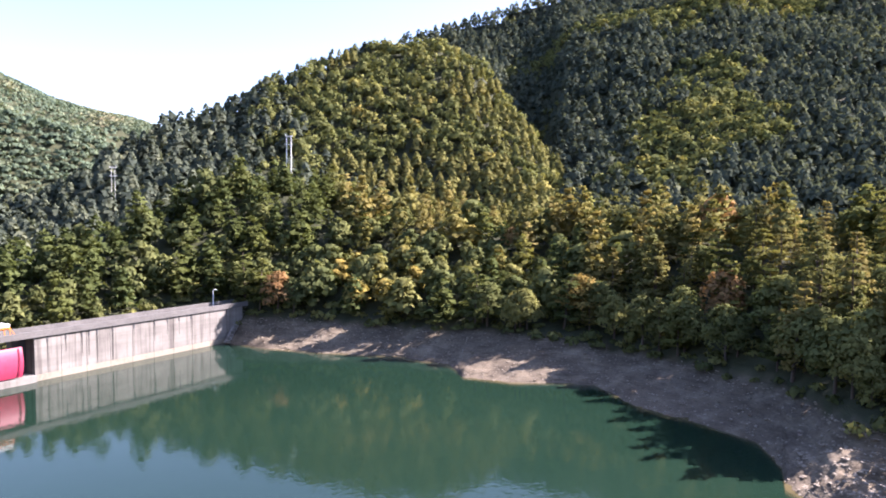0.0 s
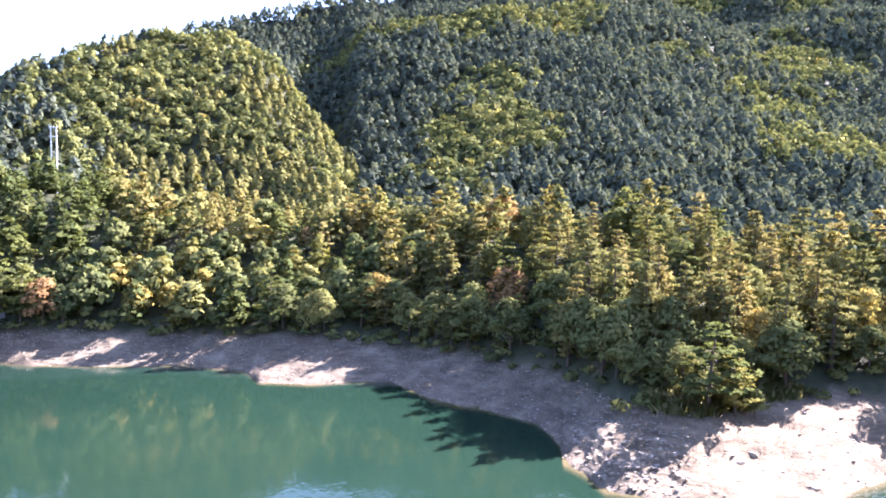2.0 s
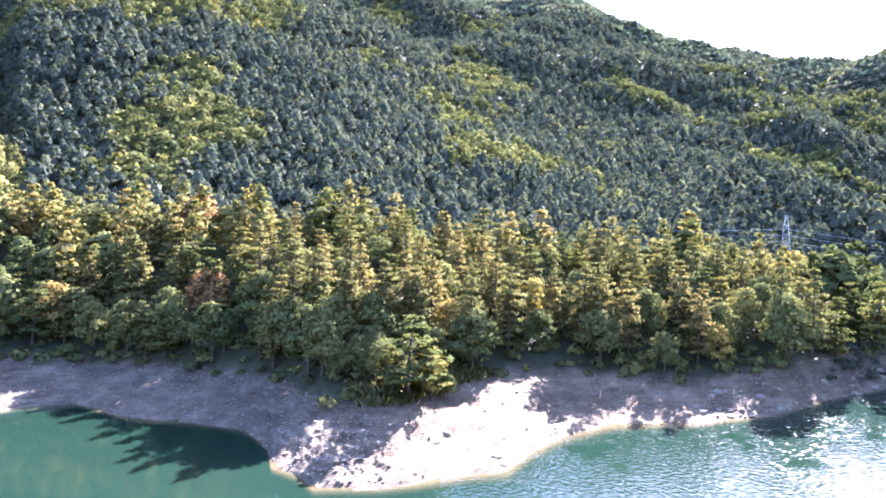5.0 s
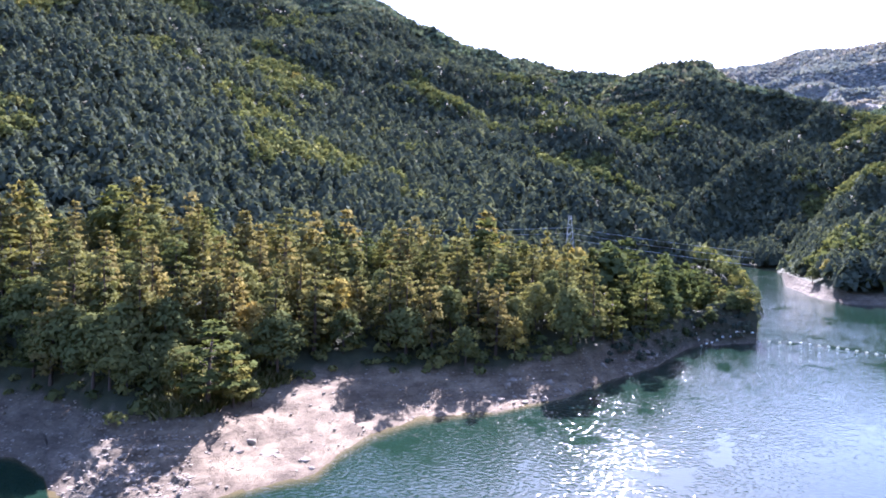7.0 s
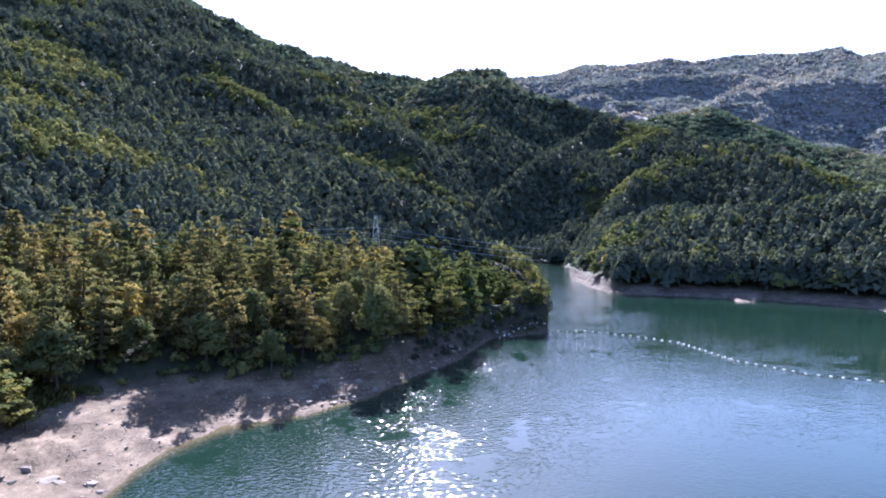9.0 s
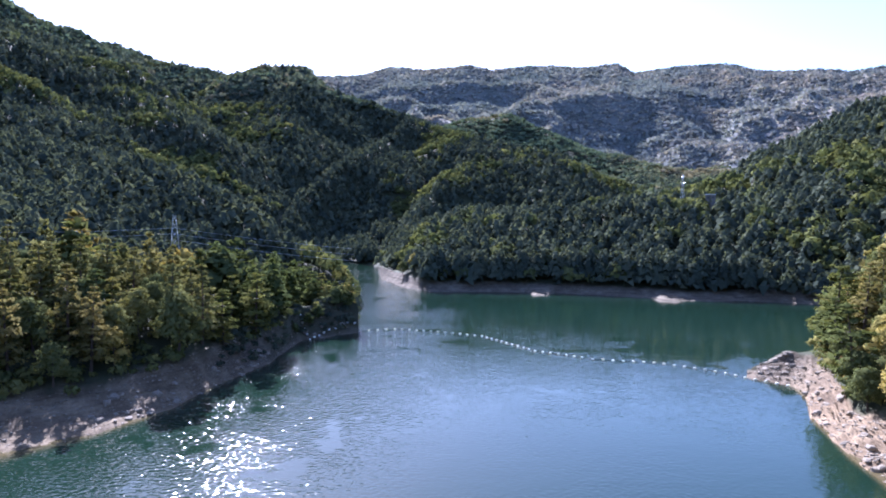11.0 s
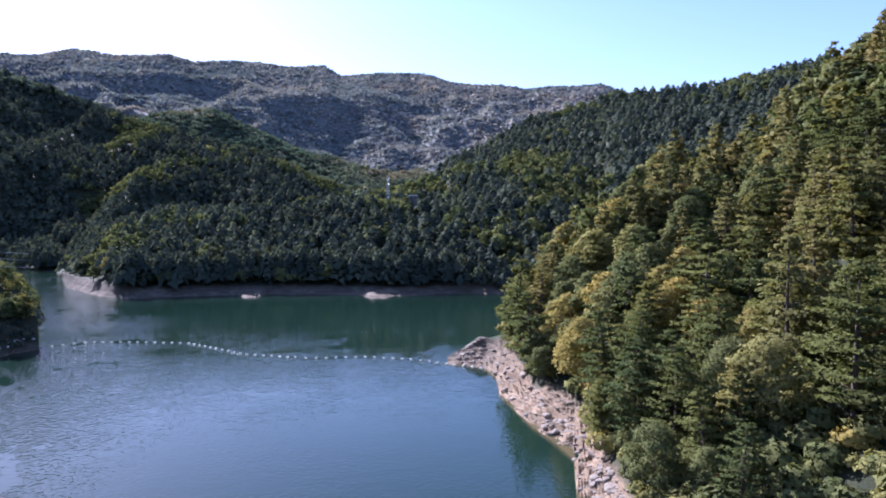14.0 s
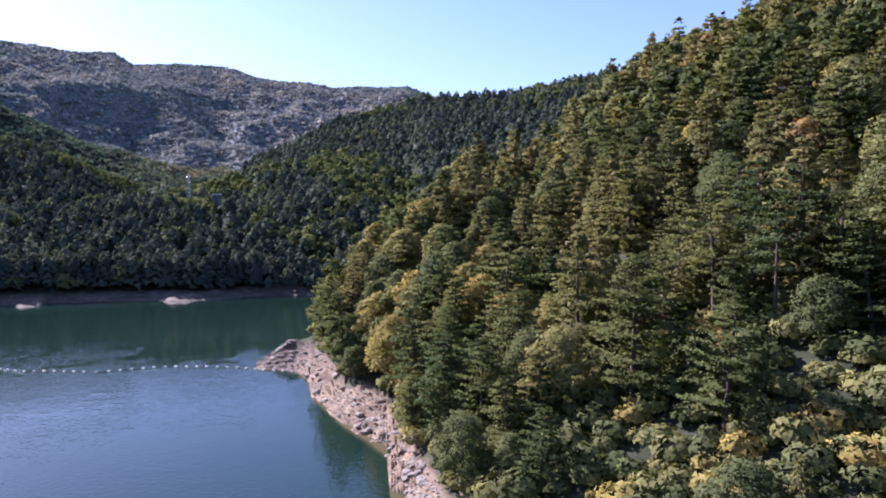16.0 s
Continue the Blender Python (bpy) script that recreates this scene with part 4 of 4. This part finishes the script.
# ================= rocks =================
def boulder(seed, squash=0.6):
    """A broken, angular block."""
    bm = bmesh.new()
    bmesh.ops.create_icosphere(bm, subdivisions=2, radius=1.0)
    rng = random.Random(seed)
    for _ in range(9):
        n = Vector((rng.gauss(0, 1), rng.gauss(0, 1), rng.gauss(0, 0.8))).normalized()
        cut = rng.uniform(0.5, 0.8)
        for v in bm.verts:
            d = v.co.dot(n)
            if d > cut:
                v.co -= n * (d - cut)
    for v in bm.verts:
        v.co += Vector((rng.gauss(0, 0.03), rng.gauss(0, 0.03), rng.gauss(0, 0.03)))
        v.co.z *= squash
    me = bpy.data.meshes.new("boulder")
    bm.to_mesh(me)
    bm.free()
    me.materials.append(rock_mat)
    return me


BOULDERS = [boulder(k, 0.5 + 0.1 * (k % 4)) for k in range(6)]
rng = np.random.default_rng(31)


def rock_at(az, r, size, label, category="rock"):
    x, y, z = on_land(np.array([az]), np.array([r]), 0.2 * size)[0]
    ob = new("boulder", BOULDERS[rng.integers(6)])
    ob.matrix_basis = pose(x, y, z, rng.normal(0, 8), rng.normal(0, 8), rng.uniform(0, 360)) @ Matrix.Diagonal((size * rng.uniform(0.8, 1.4), size, size * rng.uniform(0.7, 1.1), 1))
    tagged(ob, label, category, "boulders on the bare shore")


for az, r, size in ((41.8, 117, 1.7), (42.6, 116, 1.1), (43.2, 114, 1.0), (44.8, 113.5, 1.1), (39.6, 116, 0.8), (40.5, 121, 0.9), (45.2, 110.5, 0.7), (37.5, 106, 0.8)):
    rock_at(az, r, size, "dark angular boulder on the pale rock shore")
for k in range(90):
    az = rng.uniform(27, 36)
    s_, b_ = float(line(SHORE, az, 1)), float(line(BANK, az, 1))
    rock_at(az, s_ + (b_ - s_) * rng.uniform(0.02, 0.6), rng.uniform(0.2, 0.6), "grey broken rock at the water's edge")
for k in range(130):
    az = rng.uniform(111.2, 126)
    s_, b_ = float(line(SHORE + SHORE2, az, 1)), float(bank_top(az))
    rock_at(az, s_ + (b_ - s_) * rng.uniform(0.05, 0.95), rng.uniform(0.35, 1.2), "pale weathered rock on the steep shore")
for k in range(60):
    az = rng.uniform(60, 79)
    s_, b_ = float(line(SHORE, az, 1)), float(bank_top(az))
    rock_at(az, s_ + (b_ - s_) * rng.uniform(0.0, 0.7), rng.uniform(0.4, 1.3), "dark rock along the shaded waterline")

# rubble too small to count
vs, fs, n = [], [], 0
cube = np.array([(x, y, z) for x in (-1, 1) for y in (-1, 1) for z in (-1, 1)], float)
cube_f = np.array([(0, 1, 3, 2), (4, 6, 7, 5), (0, 4, 5, 1), (2, 3, 7, 6), (0, 2, 6, 4), (1, 5, 7, 3)])
for az0, az1, count in ((-16, 27, 1500), (27, 36, 900), (36, 48, 160), (48, 79, 900), (111, 126, 1300)):
    az = rng.uniform(az0, az1, count)
    s_, b_ = line(SHORE + SHORE2, az, 1), bank_top(az)
    sp = on_land(az, s_ + (b_ - s_) * rng.uniform(0, 1, count), 0.0)
    for q in sp:
        v = cube * rng.uniform(0.5, 1.2, (8, 3)) * rng.uniform(0.06, 0.27) * (1, 1, 0.6)
        c, s1 = math.cos(q[0] * 9), math.sin(q[0] * 9)
        vs.append(v @ np.array([[c, -s1, 0], [s1, c, 0], [0, 0, 1]]) + q)
        fs.append(cube_f + n)
        n += 8
tagged(new("rubble", mesh_of("rubble", np.concatenate(vs), np.concatenate(fs), rock_mat)), "loose grey stones strewn over the bare shore", "rubble", kind="stuff")


# ================= the dam =================
def part(name, bm, material, parent, label=""):
    me = bpy.data.meshes.new(name)
    bm.to_mesh(me)
    bm.free()
    me.materials.append(material)
    ob = new(name, me)
    ob.parent = parent
    if label:
        ob["label"] = label
    return ob


def box(bm, x0, x1, y0, y1, z0, z1, bevel=0.0):
    r = bmesh.ops.create_cube(bm, size=1.0, matrix=Matrix.Translation(((x0 + x1) / 2, (y0 + y1) / 2, (z0 + z1) / 2)) @ Matrix.Diagonal((x1 - x0, y1 - y0, z1 - z0, 1)))
    if bevel:
        es = list({e for v in r["verts"] for e in v.link_edges})
        bmesh.ops.bevel(bm, geom=es, offset=bevel, segments=1, affect="EDGES")
    return bm


def rod(bm, p, q, radius, sides=8, r2=None):
    p, q = Vector(p), Vector(q)
    d = q - p
    m = Matrix.Translation((p + q) / 2) @ d.to_track_quat("Z", "Y").to_matrix().to_4x4()
    bmesh.ops.create_cone(bm, cap_ends=True, segments=sides, radius1=radius, radius2=radius if r2 is None else r2, depth=d.length, matrix=m)
    return bm


# Local frame: x along the crest from the wooded end, y away from the lake, z up from the water
DAM = Matrix.Translation((-66.7, 218, 0)) @ Matrix(((-0.505, -0.863, 0, 0), (-0.863, 0.505, 0, 0), (0, 0, 1, 0), (0, 0, 0, 1)))
CREST = 11.6
dam = new("dam")
dam.matrix_basis = DAM
tagged(dam, "long pale concrete dam with streaked wall and road on its crest", "dam")
for k in range(10):
    x0 = -6 + 6.6 * k
    bm = bmesh.new()
    box(bm, x0 + 0.03, x0 + 6.57, 0, 6, -14, CREST - 1.1, 0.04)
    part("wall_block", bm, concrete, dam)
for x0, x1 in ((75.0, 77.0),):
    part("pier", box(bmesh.new(), x0, x1, -1.2, 6, -14, CREST - 1.0, 0.05), concrete, dam)
# back of the gate slot, coloured dark for the shade inside it
part("recess", box(bmesh.new(), 60.03, 63.2, 3.5, 6, -14, CREST - 1.1, 0.05), dark_steel, dam, "gate slot with its shade put in as dark colour")
part("sill", box(bmesh.new(), 60.03, 75, -1.0, 5, -14, 1.6, 0.05), concrete, dam, "pale concrete gate sill")
for k in range(9):
    part("wall_block", box(bmesh.new(), 77.03 + 6.6 * k, 83.57 + 6.6 * k, 0, 6, -14, CREST - 1.1, 0.04), concrete, dam)
part("crest_road", box(bmesh.new(), -8, 137, -0.5, 6.4, CREST - 1.1, CREST - 0.5, 0.05), crest_mat, dam, "weathered grey crest slab")
part("parapet", box(bmesh.new(), -8, 137, -0.5, -0.2, CREST - 0.5, CREST + 0.45, 0.03), crest_mat, dam)
part("parapet", box(bmesh.new(), -8, 137, 6.1, 6.4, CREST - 0.5, CREST + 0.6, 0.03), crest_mat, dam)
STAINS = (56.8, 52.2, 48.0, 46.1, 43.9, 39.5, 33.1, 26.6, 22.4, 18.4, 14.1)
for x in STAINS:
    part("drain", box(bmesh.new(), x - 0.16, x + 0.16, -0.12, 0.05, CREST - 2.6, CREST - 1.1, 0.02), dark_steel, dam, "dark rusty drain outlet")
for k, x in enumerate(STAINS):  # rust and algae below each outlet
    drop, half = (CREST - 2.6, 4.4, 5.6, 6.8, 9.4, 9.4, 3.6, 6.0, 4.6, 5.2, 3.4)[k], (0.14, 0.16, 0.2, 0.14, 0.24, 0.3, 0.12, 0.2, 0.14, 0.16, 0.12)[k]
    bm, low = bmesh.new(), CREST - 1.3 - min(drop, 9.4)
    ring = [bm.verts.new((x + dx, -0.008, z)) for dx, z in ((-half, CREST - 1.12), (half, CREST - 1.12), (half * 0.85, (CREST + low) / 2), (half * 0.45, low), (-half * 0.5, low + 0.3), (-half * 0.9, (CREST + low) / 2 + 0.5))]
    bm.faces.new(ring)
    bmesh.ops.solidify(bm, geom=bm.faces[:], thickness=0.006)
    part("stain", bm, stain_mat, dam, "dark drip stain")
for k in range(10):
    part("tide_band", box(bmesh.new(), -5.97 + 6.6 * k, 0.57 + 6.6 * k, -0.014, 0.01, -2, 1.5), tide_mat, dam, "tan band above the waterline")
# bands left by earlier water levels
for z in (2.2, 4.4, 6.6, 8.8):
    part("lift_joint", box(bmesh.new(), -5.9, 59.9, -0.035, 0.02, z - 0.04, z + 0.04), concrete, dam)

gate = new("spillway_gate")
gate.matrix_basis = DAM
tagged(gate, "curved red steel spillway gate between concrete piers", "gate")
bm = bmesh.new()
prev = None
for k in range(13):
    a = radians(-32 + 64 * k / 12)
    y, z = 3.2 - 4.6 * math.cos(a), 5.4 + 6.6 * math.sin(a)
    row = [bm.verts.new((x, y + dy, z)) for x, dy in ((63.3, 0), (74.9, 0), (74.9, 0.25), (63.3, 0.25))]
    if prev:
        for j in range(4):
            bm.faces.new((prev[j], prev[(j + 1) % 4], row[(j + 1) % 4], row[j]))
    else:
        bm.faces.new(row[::-1])
    prev = row
bm.faces.new(prev)
bmesh.ops.recalc_face_normals(bm, faces=bm.faces)
part("skin_plate", bm, gate_red, gate)
for x in (64.2, 69, 73.8):
    bm = bmesh.new()
    for k in range(8):
        a0, a1 = radians(-30 + 60 * k / 8), radians(-30 + 60 * (k + 1) / 8)
        rod(bm, (x, 3.15 - 4.75 * math.cos(a0), 5.4 + 6.7 * math.sin(a0)), (x, 3.15 - 4.75 * math.cos(a1), 5.4 + 6.7 * math.sin(a1)), 0.09, 6)
    part("rib", bm, gate_red, gate)

hoist = new("gate_hoist")
hoist.matrix_basis = DAM @ Matrix.Translation((64.6, 2.0, CREST - 0.5))
tagged(hoist, "orange steel frame with a pale roof on the dam crest", "hoist")
for x, y in ((0, -1), (0, 1.6), (6, -1), (6, 1.6)):
    part("post", rod(bmesh.new(), (x, y, 0), (x + (0.5 if x < 3 else -0.5), y, 2.4), 0.12), orange_paint, hoist)
part("beam", box(bmesh.new(), 0.2, 5.8, -1.2, -0.9, 2.2, 2.5, 0.02), orange_paint, hoist)
part("beam", box(bmesh.new(), 0.2, 5.8, 1.5, 1.8, 2.2, 2.5, 0.02), orange_paint, hoist)
part("brace", rod(bmesh.new(), (0.3, -1, 2.2), (-1.2, -1, 0.0), 0.1), orange_paint, hoist)
part("roof", box(bmesh.new(), 0.4, 6.4, -1.4, 2.0, 2.5, 3.3, 0.15), white_paint, hoist, "pale roof cover")


def street_lamp():
    root = tagged(new("street_lamp"), "pale steel street lamp on the dam crest", "street lamp", "lamps along the crest")
    part("base_plate", box(bmesh.new(), -0.2, 0.2, -0.2, 0.2, 0, 0.12, 0.02), grey_metal, root)
    part("pole", rod(bmesh.new(), (0, 0, 0), (0, 0, 4.6), 0.17, 8, 0.12), white_paint, root)
    bm = bmesh.new()
    for k in range(5):
        a0, a1 = k / 5 * 1.4, (k + 1) / 5 * 1.4
        rod(bm, (-1.0 * (1 - math.cos(a0)), 0, 4.6 + 0.4 * math.sin(a0)), (-1.0 * (1 - math.cos(a1)), 0, 4.6 + 0.4 * math.sin(a1)), 0.05, 6)
    part("arm", bm, white_paint, root)
    part("lamp_head", box(bmesh.new(), -1.55, -0.8, -0.16, 0.16, 4.86, 5.04, 0.06), white_paint, root)
    return root


lamp = street_lamp()
lamp.matrix_basis = DAM @ pose(0.5, 6.0, CREST - 0.5)
for x in (25.0, 51.0):
    copy_thing(lamp, DAM @ pose(x, 6.0, CREST - 0.5))

pipe = new("stair_rail")
tagged(pipe, "long pale concrete stair running down the bank beside the dam", "stair")


def spot(az, r, z):
    return Vector((r * math.sin(radians(az)), r * math.cos(radians(az)), z))


p0, p1 = spot(-17.3, 224, 0.6), spot(-15.9, 237, 9.8)
bm = bmesh.new()
rod(bm, p0, p1, 0.4, 4)
part("string_wall", bm, concrete, pipe)
for k in range(12):
    q = p0.lerp(p1, (k + 0.5) / 12)
    part("step", box(bmesh.new(), q.x + 0.3, q.x + 1.5, q.y - 0.3, q.y + 0.4, q.z - 0.6, q.z + 0.2, 0.02), concrete, pipe)

# ================= floating boom =================
BOOM = [(75.2, 233), (75.8, 229), (76.2, 226), (77.5, 233), (79.6, 239.5), (83.0, 243), (86.5, 237), (90.1, 229), (92, 218), (94.2, 206), (99.2, 196), (103.9, 196), (108.4, 190), (111.1, 184), (113.3, 181)]
boom = tagged(new("log_boom"), "string of white floats slung across the lake on a cable", "floating boom")
pts = []
for (a0, r0), (a1, r1) in zip(BOOM, BOOM[1:]):
    for k in range(24):
        a_, r_ = a0 + (a1 - a0) * k / 24, r0 + (r1 - r0) * k / 24
        pts.append(spot(a_, r_, max(0.12, float(land(np.array([a_]), np.array([r_]))[0]) + 0.25)))
bm = bmesh.new()
bmesh.ops.create_uvsphere(bm, u_segments=10, v_segments=6, radius=0.38, matrix=Matrix.Diagonal((1.25, 0.85, 0.85, 1)))
float_me = bpy.data.meshes.new("float")
bm.to_mesh(float_me)
bm.free()
float_me.materials.append(float_white)
cable, since, prev = bmesh.new(), 9.0, pts[0]
for q in pts[1:]:
    rod(cable, prev, q, 0.05, 4)
    since += (q - prev).length
    if since >= 2.5:
        fl = new("float", float_me)
        fl.parent = boom
        fl.matrix_basis = Matrix.Translation(q) @ pose(0, 0, 0, 0, 0, math.degrees(math.atan2((q - prev).y, (q - prev).x)))
        since = 0.0
    prev = q
part("cable", cable, dark_steel, boom)


# ================= power line, poles, far building =================
def pylon(name, x, y, z, height, width, label):
    root = tagged(new(name), label, "pylon")
    root.matrix_basis = pose(x, y, z, 0, 0, 25)
    corners = ((-1, -1), (1, -1), (1, 1), (-1, 1))
    for cx, cy in corners:
        part("leg", rod(bmesh.new(), (cx * width, cy * width, 0), (cx * width * 0.22, cy * width * 0.22, height), 0.09, 6), grey_metal, root)
    for k in range(6):
        u0, u1 = k / 6, (k + 1) / 6
        w0, w1 = width * (1 - 0.78 * u0), width * (1 - 0.78 * u1)
        bm = bmesh.new()
        for j in range(4):
            (ax, ay), (bx, by) = corners[j], corners[(j + 1) % 4]
            rod(bm, (ax * w0, ay * w0, height * u0), (bx * w1, by * w1, height * u1), 0.05, 4)
            rod(bm, (bx * w0, by * w0, height * u0), (ax * w1, ay * w1, height * u1), 0.05, 4)
        part("bracing", bm, grey_metal, root)
    for u in (0.8, 0.93):
        part("cross_arm", rod(bmesh.new(), (-width * 1.5, 0, height * u), (width * 1.5, 0, height * u), 0.09, 4), grey_metal, root)
    return root


def ground_at(az, r):
    return float(land(np.array([az]), np.array([r]))[0])


g0 = ground_at(66.1, 285)
pylon("pylon", *spot(66.1, 285, g0 - 0.3), max(18, 37 - g0), 2.0, "grey lattice power pylon among the trees")
for k, (dz, dr) in enumerate(((0, 0), (-2.2, 1.5), (-4.4, -1.5))):
    wire = tagged(new("power_line"), "thin dark power line over the tree tops", "cable", "wires of the power line")
    bm, prev = bmesh.new(), None
    for a0, r0, z0, a1, r1, z1, sag in ((34, 290, 40, 66.1, 285, 34.5, 3.4), (66.1, 285, 34.5, 79.7, 262, 27, 0.8)):
        for j in range(13):
            u = j / 12
            q = spot(a0 + (a1 - a0) * u, r0 + (r1 - r0) * u + dr, z0 + (z1 - z0) * u + dz - 4 * sag * u * (1 - u))
            if prev and (q - prev).length > 0.05:
                rod(bm, prev, q, 0.045, 4)
            prev = q
    part("conductor", bm, grey_metal, wire)


def h_pole(az, r, top, half, label, thick=0.26):
    z = ground_at(az, r) - 0.5
    root = tagged(new("utility_pole"), label, "utility pole")
    root.matrix_basis = pose(*spot(az, r, z), 0, 0, -az)
    h = max(9.0, top - z)
    for sx in (-half, half):
        part("pole", rod(bmesh.new(), (sx, 0, 0), (sx, 0, h), thick, 8, thick * 0.8), white_paint, root)
    for u in (h - 0.3, h - 4.0):
        part("cross_arm", box(bmesh.new(), -half - 0.8, half + 0.8, -0.12, 0.12, u - 0.14, u + 0.14, 0.02), white_paint, root)
    for sx in (-half - 0.5, 0, half + 0.5):
        part("insulator", rod(bmesh.new(), (sx, 0, h - 0.16), (sx, 0, h + 0.4), 0.09, 6), white_paint, root)


h_pole(-12.25, 330, EYE + 330 * math.tan(radians(6.1)), 1.0, "white twin-post power pole on the wooded spur")
h_pole(-24.95, 345, EYE + 345 * math.tan(radians(3.4)), 0.7, "pale twin-post power pole over dark pines", 0.09)

bz = ground_at(107.6, 452)
hut = tagged(new("valve_house"), "small pale concrete house among dark conifers", "building")
hut.matrix_basis = pose(*spot(107.6, 452, EYE + 452 * math.tan(radians(1.0)) - 0.0), 0, 0, -107)
hz = EYE + 452 * math.tan(radians(1.0)) - bz
part("wall", box(bmesh.new(), -2.8, 2.8, -2.5, 2.5, -hz - 1, 3.4, 0.05), concrete, hut)
part("roof", box(bmesh.new(), -3.2, 3.2, -2.9, 2.9, 3.4, 3.8, 0.05), white_paint, hut)
for x in (-1.4, 1.4):
    part("window", box(bmesh.new(), x - 0.5, x + 0.5, -2.56, -2.44, 1.2, 2.3, 0.02), dark_steel, hut)
mz = ground_at(105.6, 470)
pylon("mast", *spot(105.6, 470, mz), EYE + 470 * math.tan(radians(3.0)) - mz, 1.3, "thin lattice mast over the far wood")
